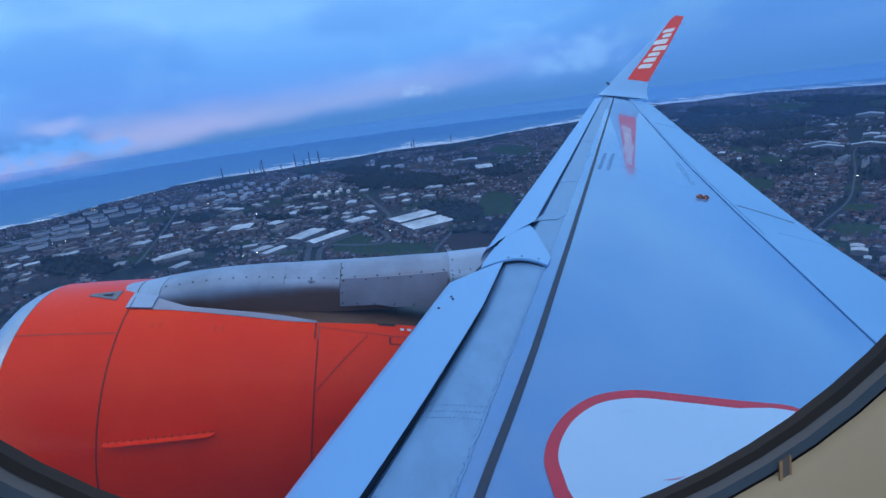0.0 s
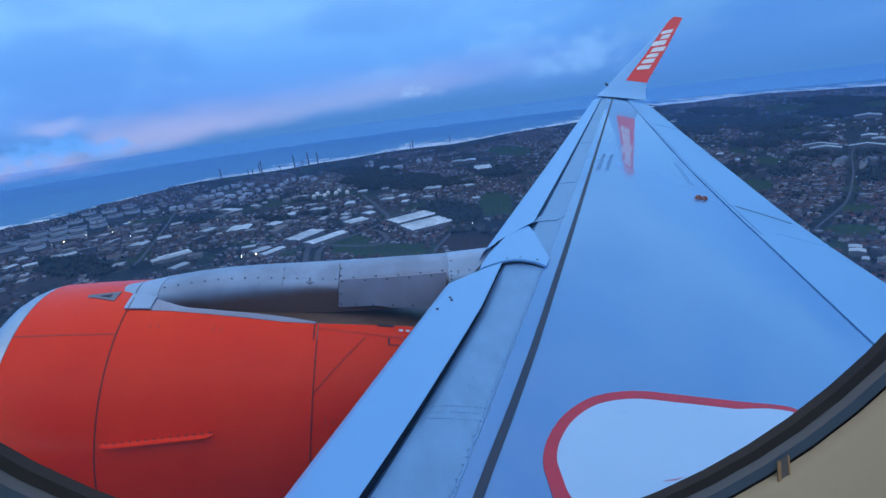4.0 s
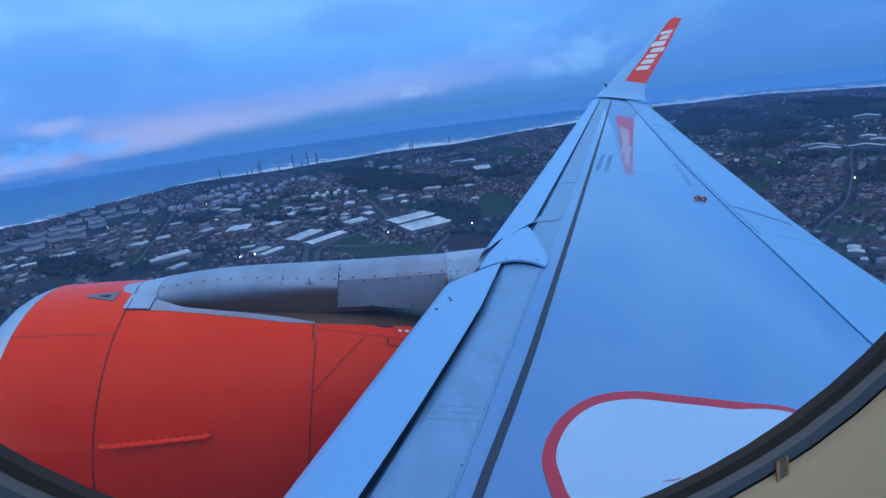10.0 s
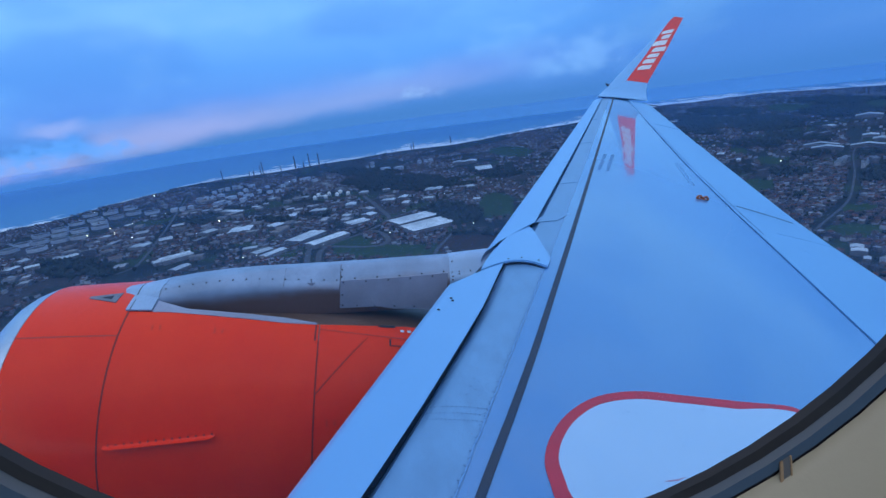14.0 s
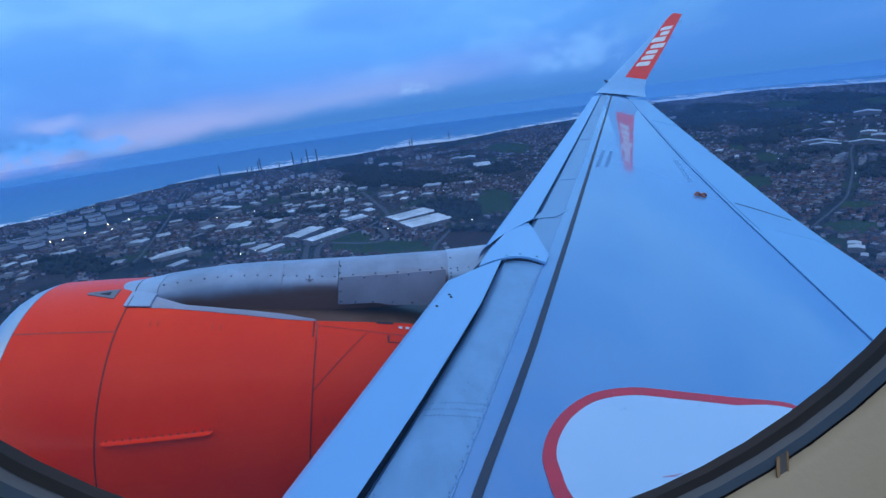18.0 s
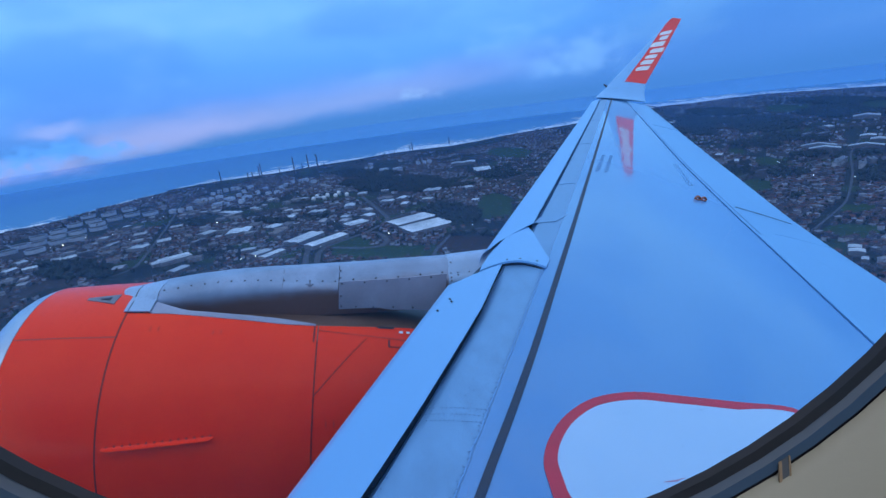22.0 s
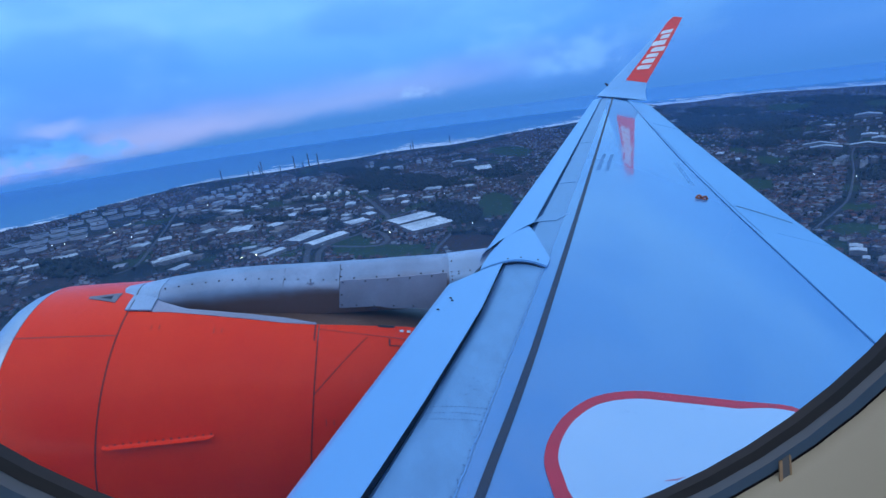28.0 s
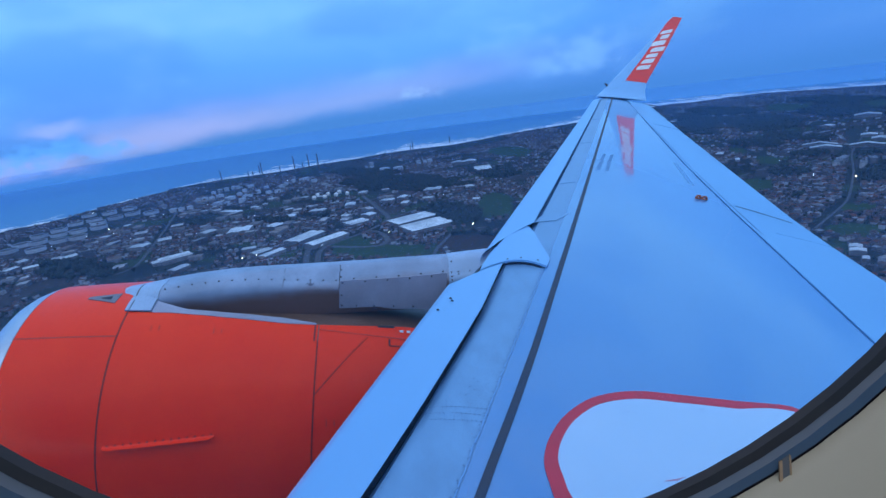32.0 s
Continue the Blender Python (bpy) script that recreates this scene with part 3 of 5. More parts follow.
def slat(x0, x1, lift, label, skew=0.0):
    rows = []
    n = 20
    for i in range(n + 1):
        x = x0 + (x1 - x0) * i / n
        a, b = slat_off(x), lead_off(x)
        s = taper(x)
        row = []
        for j in range(15):
            t = j / 14
            o = a + (b - a) * min(1, t / 0.72)
            xe = x + skew * (1 - i / n) * (1 - min(1, t / 0.72))      # slanted inboard end
            p = skin(xe, o, lift * (1 - 0.6 * min(1, t / 0.72)))
            if t > 0.55:                      # the rounded nose, turning under
                k = (t - 0.55) / 0.45
                ang = k * math.radians(165)
                base = skin(x, a + (b - a) * 0.55 / 0.72, lift * 0.5)
                r = 0.115 * s + 0.03
                p = base + Vector((0, (b - a) * (1 - 0.55 / 0.72) * math.sin(min(ang, math.pi / 2)) if ang <= math.pi / 2 else (b - a) * (1 - 0.55 / 0.72) * math.sin(ang) , -r * (1 - math.cos(ang))))
            row.append(p)
        rows.append(row)
    bm, vs = grid(rows)
    # under side, closing the shell
    inner = [[v.co + Vector((0, 0.004, -0.006)) for v in row] for row in vs]
    bm2, _ = grid(inner, bm)
    for a, b in ((vs[0], inner[0]), (vs[-1], inner[-1])):
        lo = [bm.verts.new(p) for p in b]
        for i in range(len(a) - 1):
            bm.faces.new((a[i], a[i + 1], lo[i + 1], lo[i]))
    edge = [bm.verts.new(r[0]) for r in inner]
    for i in range(len(edge) - 1):
        bm.faces.new((vs[i][0], vs[i + 1][0], edge[i + 1], edge[i]))
    return part("slat", bm, M_SLAT, wing, label)


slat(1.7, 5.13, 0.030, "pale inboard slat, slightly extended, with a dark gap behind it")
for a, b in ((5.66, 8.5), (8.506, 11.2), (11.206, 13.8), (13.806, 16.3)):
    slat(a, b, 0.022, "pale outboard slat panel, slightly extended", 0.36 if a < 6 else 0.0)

# raised fairing over the pylon between the slats: straight inboard edge, pointed rear corner
CAP_T = (0, 0.12, 0.40, 0.75, 1)


def cap_point(t, u, lift=0.0):
    """t from the inboard edge outwards, u from the rear edge forwards."""
    back = Vector((lerp(t, CAP_T, (4.977, 5.11, 5.409, 5.771, 5.99)), lerp(t, CAP_T, (0.074, 0.069, 0.184, 0.314, 0.392))))
    front = Vector((lerp(t, CAP_T, (5.165, 5.26, 5.50, 5.82, 6.00)), lerp(t, CAP_T, (0.60, 0.61, 0.61, 0.555, 0.46))))
    p = back.lerp(front, u)
    bow = 0.05 * math.sin(math.pi * u) * (1 - t)
    hump = 0.020 + 0.020 * math.sin(math.pi * min(1.0, u * 0.9 + 0.05)) * (1 - 0.8 * t)
    hump -= 0.018 * max(0.0, min(1.0, (t - 0.72) / 0.25))          # tucks under the outboard slat
    return skin(p.x + bow, p.y, hump + lift)


rows = [[cap_point(i / 16, j / 10) for j in range(11)] for i in range(17)]
cap = part("pylon_cap_fairing", slab(rows, 0.016), M_SLAT, wing, "raised pale fairing with a pointed rear edge over the engine pylon")
# shadow below the inboard edge, drawn as a thin dark strip
rows = [[cap_point(-0.004, j / 12, -0.026), cap_point(-0.03, j / 12, -0.030)] for j in range(13)]
part("fairing_gap", slab(rows, 0.004), M_GAP, cap, "dark strip painting the shadow along the fairing's inboard edge")
rivets_on_cap = [cap_point(0.04, u, 0.001) for u in (0.16, 0.42, 0.62)]
rows = [[skin(6.072 + (6.224 - 6.072) * v + (-0.033 + 0.052 * v) * w, 0.385 - 0.06 * v - (0.236 + 0.045 * v) * w, 0.003) for w in (0, 0.25, 0.5, 0.75, 1)] for v in (0, 0.5, 1)]
part("patch_plate", slab(rows, 0.003), M_NOSE, wing, "thin triangular doubler plate")

# trailing edge: spoilers, flaps and aileron with open joints between them
def inner_line(x):
    return hinge_off(x) - lerp(x, (1.5, 4.2, 5.2, 5.5, 5.8, 6.2, 6.5, 7.0, 16.5), (1.75, 1.05, 0.70, 0.61, 0.49, 0.38, 0.28, 0.16, 0.14))


for i, (a, b) in enumerate(((1.7, 4.3), (4.312, 7.20), (7.212, 9.3), (9.312, 11.6), (11.612, 13.6))):
    part("spoiler", slab(span_rows(a, b, lambda x: hinge_off(x) - 0.022, lambda x: inner_line(x), 14, 4), 0.03), M_TRAIL, wing)
part("inboard_flap", slab(span_rows(1.7, 6.45, lambda x: inner_line(x) - 0.028, lambda x: trail_off(x), 24, 6, -0.008), 0.05), M_TRAIL, wing, "pale inboard flap")
part("outboard_flap", slab(span_rows(6.47, 12.9, lambda x: inner_line(x) - 0.010, lambda x: trail_off(x), 24, 6, -0.010), 0.04), M_TRAIL, wing, "pale outboard flap")
part("aileron", slab(span_rows(12.92, 16.3, lambda x: min(inner_line(x), hinge_off(x) - 0.02) - 0.006, lambda x: trail_off(x), 14, 5, -0.004), 0.03), M_TRAIL, wing)
part("spoiler_outer_panel", slab(span_rows(13.612, 16.3, lambda x: hinge_off(x) - 0.010, lambda x: inner_line(x) + 0.004, 10, 2), 0.02), M_TRAIL, wing)
for x0, o0, x1, o1, w in ((7.22, -1.95, 7.03, -2.68, 0.006),):
    rows = []
    for i in range(11):
        t = i / 10
        p = skin(x0 + (x1 - x0) * t, o0 + (o1 - o0) * t, 0.006)
        q = skin(x0 + (x1 - x0) * t + (w if x1 > 6.9 else 0), o0 + (o1 - o0) * t - (0 if x1 > 6.9 else w), 0.006)
        rows.append([p, q])
    part("panel_joint", slab(rows, 0.006), M_SEAL, wing)
part("hinge_strip", slab(span_rows(6.3, 12.4, lambda x: hinge_off(x) - 0.085 * taper(x), lambda x: hinge_off(x) - 0.100 * taper(x), 30, 1, 0.004), 0.003), M_STENCIL, wing)
for xt in (10.6, 11.6, 12.4, 13.2, 14.0, 14.7, 15.3, 15.8, 16.2):   # small static wicks and track ends at the tip's rear edge
    p = skin(xt, trail_off(xt), 0.01)
    part("static_wick", box(0.03, 0.24, 0.02, p + Vector((0, -0.08, 0.004))), M_SEAL, wing)

for k in (0.30, 0.50, 0.70, 0.90):
    z = 0.80 + 2.53 * k
    p = Vector((np.interp(z, (0.80, 1.30, 2.30, 3.33), (16.40, 16.72, 17.30, 17.97)), np.interp(z, (0.80, 1.30, 2.30, 3.33), (-9.06, -9.13, -9.85, -10.58)), z))
    part("static_wick", box(0.008, 0.13, 0.008, p + Vector((0, -0.06, 0.01))), M_SEAL, wing)

# lower skin, closing the wing
rows = []
for i in range(41):
    x = 1.7 + 14.7 * i / 40
    s = taper(x)
    a, b = lead_off(x) - 0.16, trail_off(x) + 0.05
    rows.append([skin(x, a + (b - a) * t) + Vector((0, 0, -0.05 - 0.42 * s * (4 * t * (1 - t)) ** 0.6)) for t in (0, 0.06, 0.15, 0.3, 0.5, 0.7, 0.85, 1)])
part("lower_skin", slab(rows, 0.02), M_NOSE, wing, "grey lower wing skin")

# winglet: grey root and leading edge, red faces
W_X = (16.40, 16.50, 16.60, 16.72, 17.30, 17.85, 17.97)
W_Z = (0.80, 0.90, 1.06, 1.30, 2.30, 3.15, 3.33)
W_L = (-7.52, -7.66, -7.84, -8.08, -9.15, -10.02, -10.28)
W_T = (-9.06, -9.06, -9.07, -9.13, -9.85, -10.45, -10.58)


def winglet_point(k, t, side):
    """k along the height (0 to 1), t along the chord, side -1 inboard or 1 outboard."""
    z = 0.80 + 2.53 * k
    x, a, b = lerp(z, W_Z, W_X), lerp(z, W_Z, W_L), lerp(z, W_Z, W_T)
    h = 0.055 * (a - b) * (t ** 0.5) * (1 - t) * 2.2
    return Vector((x + side * h * 0.85, a + (b - a) * t, z - side * h * 0.35))


ts = (0, 0.02, 0.06, 0.14, 0.25, 0.4, 0.6, 0.8, 1)
rows = [[winglet_point(k / 24, t, -1) for t in ts] + [winglet_point(k / 24, t, 1) for t in reversed(ts[1:-1])] for k in range(25)]
bm, vs = grid(rows, close_u=True)
bm.faces.new(vs[-1])
winglet = part("winglet", bm, M_SLAT, wing, "upswept winglet, grey root and leading edge with red inner face")


def red_front(k):
    return lerp(k, (0.195, 0.5, 0.92, 1), (0.36, 0.30, 0.10, 0.04))


rows = [[winglet_point(k, red_front(k) + (1.0 - red_front(k)) * j / 8, -1) + Vector((-0.004, 0, 0.002)) for j in range(9)] for k in [0.195 + 0.80 * i / 20 for i in range(21)]]
part("red_face", slab(rows, 0.004, Vector((1, 0, 0))), M_LIVERY, winglet, "bright red painted inner face of the winglet")
# white lettering shown as plain bars: start, height, ascender
for k, w, up in ((0.335, 0.052, 0), (0.410, 0.054, 0), (0.483, 0.046, 0), (0.552, 0.056, -1), (0.632, 0.062, 1), (0.715, 0.052, 0), (0.785, 0.046, 1)):
    a, b = 0.40, 0.80
    if up == 1:
        a = 0.24
    if up == -1:
        b = 0.92
    rows = [[winglet_point(k + w * i / 3 + 0.07 * (t - 0.6), t + (0.04 if i in (0, 3) and t == a else 0), -1) + Vector((-0.009, 0, 0.004)) for t in (a, a + (b - a) * 0.33, a + (b - a) * 0.66, b)] for i in range(4)]
    part("white_bar", slab(rows, 0.003, Vector((1, 0, 0))), M_LETTER, winglet, "plain white bar in place of a letter")
bm = tube([(0.001, 0.05), (0.018, 0.04), (0.03, 0.01), (0.03, -0.05), (0.015, -0.07)], 12)
ob = part("navigation_light", bm, M_SEAL, wing, "small dark lamp housing on the tip's leading edge")
ob.matrix_basis = pose(16.62, -7.86, 1.16, -60)

# painted ring with white patch near the wing root


def drop_outline(inset):
    """The teardrop in (x, off): rounded end forward, tail aft, as a smooth closed curve drawn in by inset."""
    keys = ((3.553, -1.43), (3.572, -1.121), (3.599, -0.82), (3.618, -0.585), (3.571, -0.387), (3.456, -0.263), (3.316, -0.207), (3.189, -0.204),
            (3.08, -0.244), (3.0, -0.282), (2.90, -0.36), (2.85, -0.48), (2.86, -0.62), (2.95, -0.82), (3.08, -1.10), (3.28, -1.36), (3.45, -1.46))
    pts, n = [], len(keys)
    for i in range(n):
        a, b, c, d = (Vector(keys[(i + k) % n]) for k in (-1, 0, 1, 2))
        for j in range(4):
            t = j / 4
            pts.append(0.5 * (2 * b + (c - a) * t + (2 * a - 5 * b + 4 * c - d) * t * t + (3 * b - a - 3 * c + d) * t ** 3))
    out = []
    for i, p in enumerate(pts):
        d = (pts[(i + 1) % len(pts)] - pts[i - 1]).normalized()
        blunt = max(0.60, min(1.0, (p - Vector(keys[0])).length / 0.30))     # narrower round the tight tail
        out.append(p + Vector((-d.y, d.x)) * inset * blunt)
    return out + out[:1]


outer, inner = drop_outline(0.0), drop_outline(0.056)
rows = [[skin(*p, 0.004), skin(*q, 0.004)] for p, q in zip(outer, inner)]
part("red_ring_marking", slab(rows, 0.003), M_RED, wing, "red painted teardrop outline")
rows = [[skin(q[0] + (3.28 - q[0]) * t, q[1] + (-0.70 - q[1]) * t, 0.003) for q in inner[:-1]] for t in (0, 0.3, 0.6, 0.9, 0.99)]
bm, vs = grid(rows, close_u=True)
bm.faces.new(vs[-1])
part("white_patch", bm, M_WHITE, wing, "white painted patch inside the red outline")

M_SMEAR = mat("faded_red_smear", (0.48, 0.26, 0.40), 0.6)
M_SCUFF = mat("grey_scuff", (0.31, 0.51, 0.75), 0.6)
# scuffs on the white patch and skin
srng = random.Random(5)
for x, o in ((3.47, -0.55), (3.46, -0.585), (3.46, -0.52), (3.27, -0.80), (3.50, -0.92)):
    pts = [(x + 0.011 * math.cos(a) * srng.uniform(0.2, 1), o + 0.018 * math.sin(a) * srng.uniform(0.3, 1)) for a in [k * 0.785 for k in range(9)]]
    rows = [[skin(px, po, 0.0042), skin(x, o, 0.0042)] for px, po in pts]
    part("scuff", slab(rows, 0.0006), M_SCUFF, wing)

for k in range(1):
    rows = [[skin(3.085 + 0.020 * t - 0.008 * k, -0.70 - 0.095 * t + 0.006 * math.sin(9 * t + k), 0.0044 + 0.0003 * k), skin(3.085 + 0.020 * t - 0.008 * k - 0.007 * math.sin(math.pi * t) - 0.001, -0.70 - 0.095 * t + 0.006 * math.sin(9 * t + k), 0.0044 + 0.0003 * k)] for t in [j / 8 for j in range(9)]]
    part("red_smear", slab(rows, 0.0006), M_SMEAR, wing)

# bead of pale sealant and chordwise joints on the nose skin
rows = []
for i in range(121):
    x = 2.2 + 3.0 * i / 120
    o = 0.098 + 0.006 * noise.noise((x * 9, 0, 1)) + 0.004 * noise.noise((x * 31, 2, 1))
    rows.append([skin(x, o, 0.0012), skin(x, o + 0.004 + 0.003 * noise.noise((x * 17, 5, 3)), 0.0010)])
part("sealant_bead", slab(rows, 0.002), M_SLAT, wing, "uneven bead of pale sealant")
for x in (7.4, 9.9, 12.5):
    rows = [[skin(x, 0.10 + (slat_off(x) - 0.14) * t, 0.001), skin(x + 0.003, 0.10 + (slat_off(x) - 0.14) * t, 0.001)] for t in (0, 0.25, 0.5, 0.75, 1)]
    part("nose_joint", slab(rows, 0.004), M_STENCIL, wing)

# yellow rope fittings
for dy in (0.040, -0.040):
    foot = skin(7.26, -1.49 + dy, 0.0)
    rows = []
    for i in range(11):
        a = math.pi * i / 10
        mid = foot + Vector((0, 0.030 * math.cos(a), 0.032 * math.sin(a) + 0.003))
        out = Vector((0, math.cos(a), math.sin(a)))
        rows.append([mid + out * (0.013 * math.cos(b)) + Vector((0.016 * math.sin(b), 0, 0)) for b in [0.785 * j for j in range(8)]])
    bm, vs = grid(rows, close_u=True)
    bm.faces.new(vs[0])
    bm.faces.new(vs[-1])
    arch = part("rope_fitting", bm, M_GOLD, wing, "small yellow metal rope fitting")
    bm = tube([(0.036, 0.0), (0.036, 0.005), (0.030, 0.008)], 14)
    part("fitting_base", bm, M_GOLD, arch).matrix_basis = Matrix.Translation(foot)

# stencilled notes too small to read, as bars
def bar_block(x, off, n, length, gap, slant=0.0, paint=None):
    for i in range(n):
        rows = [[skin(x + length * t, off - gap * i + slant * t, 0.003), skin(x + length * t, off - gap * i - gap * 0.45 + slant * t, 0.003)] for t in (0, 0.5, 1)]
        part("stencil_bar", slab(rows, 0.002), paint or M_STENCIL, wing)


for i in range(8):
    bar_block(8.05 + 0.13 * i, -0.10 - 0.005 * i, 2, 0.075, 0.12)
    bar_block(7.9 + 0.16 * i, -1.40 + 0.015 * i, 2, 0.10, 0.05, -0.01, M_FAINT)

# rows of rivets along the nose joint
def rivets(points, r, parent, material=None, up=Vector((0, 0, 1))):
    bm = bmesh.new()
    for p in points:
        bmesh.ops.create_cone(bm, cap_ends=True, segments=6, radius1=r, radius2=r * 0.6, depth=r * 0.6, matrix=Matrix.Translation(p) @ up.to_track_quat("Z", "Y").to_matrix().to_4x4())
    ob = part("rivets", bm, material or M_RIVET, parent)
    return tagged(ob, "rows of small rivet heads", kind="stuff")


rivets([skin(2.2 + 3.3 * i / 84, 0.106, 0.0005) for i in range(85)], 0.0030, wing, M_FASTENER, Vector((0, 0, 1)))
rivets(rivets_on_cap, 0.010, cap)
pts = [skin(2.9 + 0.036 * i, 0.112 - 0.012 * (i % 2), 0.001) for i in range(58)]
pts += [skin(3.585 - 0.04 * k - 0.09 * (0.40 - o) / 0.32, o, 0.001) for k in range(3) for o in [0.09 + 0.021 * j for j in range(16)] if (k * 7 + int(o * 1000) // 21 * 5) % 8]
pts += [skin(3.62 + 0.03 * i, 0.235 - 0.03 * (i % 2), 0.001) for i in range(5)] + [skin(2.95 + 0.05 * i, 0.40, 0.001) for i in range(6)]
rivets(pts, 0.0034, wing, M_FASTENER)
pts = [skin(4.72, 0.66, 0.03), skin(4.78, 0.69, 0.03), skin(4.66, 0.73, 0.03)]
rivets(pts, 0.011, wing)

# ---------------- engine ----------------
AX, AZ = 5.78, -2.104
engine = empty("jet_engine", "orange turbofan nacelle with bare metal lip under the wing", "jet engine", ABOARD)


def cowl_r(y):
    return lerp(y, (-2.7, -2.0, -1.4, -0.82, -0.3, 0.0, 0.3, 0.6, 0.95, 1.27, 1.42, 1.52, 1.58), (0.84, 0.95, 1.02, 1.062, 1.07, 1.066, 1.054, 1.034, 1.006, 0.972, 0.90, 0.81, 0.74))


def on_cowl(y, deg, lift=0.0):
    """A point of the nacelle; degrees from the inboard side (0) over the top (90)."""
    r = cowl_r(y) + lift
    a = radians(deg)
    return Vector((AX - r * math.cos(a), y, AZ + r * math.sin(a)))


def edge_deg(y):
    """Where the cowl stops at the pylon, on the inboard side."""
    return lerp(y, (-2.7, -1.5, -0.8, -0.56, -0.15, 0.27, 0.57), (67.0, 65.4, 63.8, 64.4, 67.0, 70.0, 71.2))


def cowl(name, y0, y1, full, material, label, n=12, seg=72):
    rows = []
    for i in range(n + 1):
        y = y0 + (y1 - y0) * i / n
        d0, d1 = (0, 360) if full else (180 - edge_deg(y), 360 + edge_deg(y))
        rows.append([on_cowl(y, d0 + (d1 - d0) * j / seg) for j in range(seg if full else seg + 1)])
    bm, vs = grid(rows, close_u=full)
    return part(name, bm, material, engine, label)


inlet_part = cowl("inlet_cowl", 1.268, 0.579, True, M_ORANGE, "orange inlet cowl")
fan_part = cowl("fan_cowl", 0.571, -0.822, False, M_ORANGE, "orange fan cowl door")
reverser_part = cowl("reverser_cowl", -0.830, -2.7, False, M_ORANGE, "orange thrust reverser cowl")
# polished lip rolling into the inlet
prof = [(1.272, 0.9715), (1.33, 0.950), (1.39, 0.919), (1.45, 0.876), (1.50, 0.822), (1.52, 0.770), (1.51, 0.740), (1.46, 0.715), (1.2, 0.70), (0.8, 0.74)]
rows = [[(AX - r * math.cos(2 * math.pi * j / 72), y, AZ + r * math.sin(2 * math.pi * j / 72)) for j in range(72)] for y, r in prof]
bm, vs = grid(rows, close_u=True)
part("inlet_lip", bm, M_LIP, engine, "bare metal inlet lip")
bm = tube([(0.75, 0), (0.2, 0.05), (0.02, 0.25)], 32)
ob = part("fan_and_spinner", bm, M_GAP, engine, "dark fan behind the inlet")
ob.matrix_basis = pose(AX, 0.8, AZ, -90)
bm = tube([(0.80, 0), (0.8, -0.02), (0.5, -1.0), (0.42, -1.4)], 32)
ob = part("exhaust_core", bm, M_FLANK, engine, "dark metal exhaust core")
ob.matrix_basis = pose(AX, -2.6, AZ, -90)


def seam(y0, d0, y1, d1, w=0.008, lift=0.003, material=None, n=24):
    rows = []
    for i in range(n + 1):
        t = i / n
        y, d = y0 + (y1 - y0) * t, d0 + (d1 - d0) * t
        dd = math.degrees(w / 1.05)
        if abs(y1 - y0) > abs(radians(d1 - d0)) * 1.05:
            rows.append([on_cowl(y, d - dd / 2, lift), on_cowl(y, d + dd / 2, lift)])
        else:
            rows.append([on_cowl(y - w / 2, d, lift), on_cowl(y + w / 2, d, lift)])
    mid = (y0 + y1) / 2
    host = inlet_part if mid > 0.577 else fan_part if mid > -0.826 else reverser_part
    return part("seam", slab(rows, 0.004, Vector((0.6, 0, -0.6))), material or M_SEAM, host)


seam(0.575, -40, 0.575, 92, 0.009, 0.002)
seam(1.27, 59.2, 0.58, 58.7, 0.010, 0.002, M_LATCH)
seam(-0.826, -40, -0.826, 56, 0.008)
seam(-0.80, 56, -0.80, 65, 0.010)
seam(-0.826, 34.4, -1.19, 58.6, 0.006)
seam(-0.83, 61.5, -1.6, 58.0, 0.006, 0.003, M_LATCH)
seam(-1.36, 55.0, -1.36, 58.2, 0.012, 0.004, M_GAP)
seam(-1.36, 55.0, -1.62, 55.0, 0.007)
seam(-1.27, 64.6, -1.40, 64.6, 0.018, 0.004, M_GAP)
# faint latch outlines
for y, d in ((0.36, 62), (-0.08, 60), (-0.92, 24)):
    for dy in (0, 0.055):
        seam(y - dy, d - 1.2, y - dy, d + 1.2, 0.006, 0.003, M_LATCH)
for dy in (0.0, 0.055):
    rows = [[on_cowl(-1.44 - dy - 0.03 * t, d, 0.006) for d in (62.0, 63.2)] for t in (0, 1)]
    part("white_dot", slab(rows, 0.004, Vector((0.5, 0, -0.5))), M_LETTER, reverser_part)

# strake: a thin fin with a riveted foot
rows = []
for i in range(25):
    t = i / 24
    y = 0.53 - 0.71 * t
    d = 17.1 + 3.9 * t
    e = max(0.35, min(1, t / 0.05, (1 - t) / 0.03)) ** 0.5
    rows.append([on_cowl(y, d, 0.003), on_cowl(y, d - 0.35, 0.008), on_cowl(y, d - 0.75, 0.016), on_cowl(y, d - 1.0 * e, 0.045 * e), on_cowl(y, d - 1.15 * e, 0.046 * e), on_cowl(y, d - 1.3 * e, 0.042 * e), on_cowl(y, d - 1.1, 0.0)])
bm, vs = grid(rows)
strake = part("strake", bm, M_ORANGE, engine, "orange strake fin with a riveted foot")
rivets([on_cowl(0.50 - 0.66 * i / 13, 16.95 + 3.9 * i / 13 + 0.16, 0.006) for i in range(14)], 0.008, strake, M_SEAM, Vector((-1, 0, 0.3)))

# triangular vent on the inlet cowl
rows = [[on_cowl(0.93 - 0.22 * t, 82.6 - 1.1 * t + u * (0.8 + 3.1 * t), 0.006) for u in (-1, -0.5, 0, 0.5, 1)] for t in (0, 0.3, 0.7, 1)]
part("vent_plate", slab(rows, 0.008, Vector((0.1, 0, -1))), M_VENT, inlet_part, "grey triangular vent plate")
rows = [[on_cowl(0.83 - 0.07 * t, 81.6 + u * (0.2 + 0.9 * t), 0.0105) for u in (-1, 0, 1)] for t in (0, 0.5, 1)]
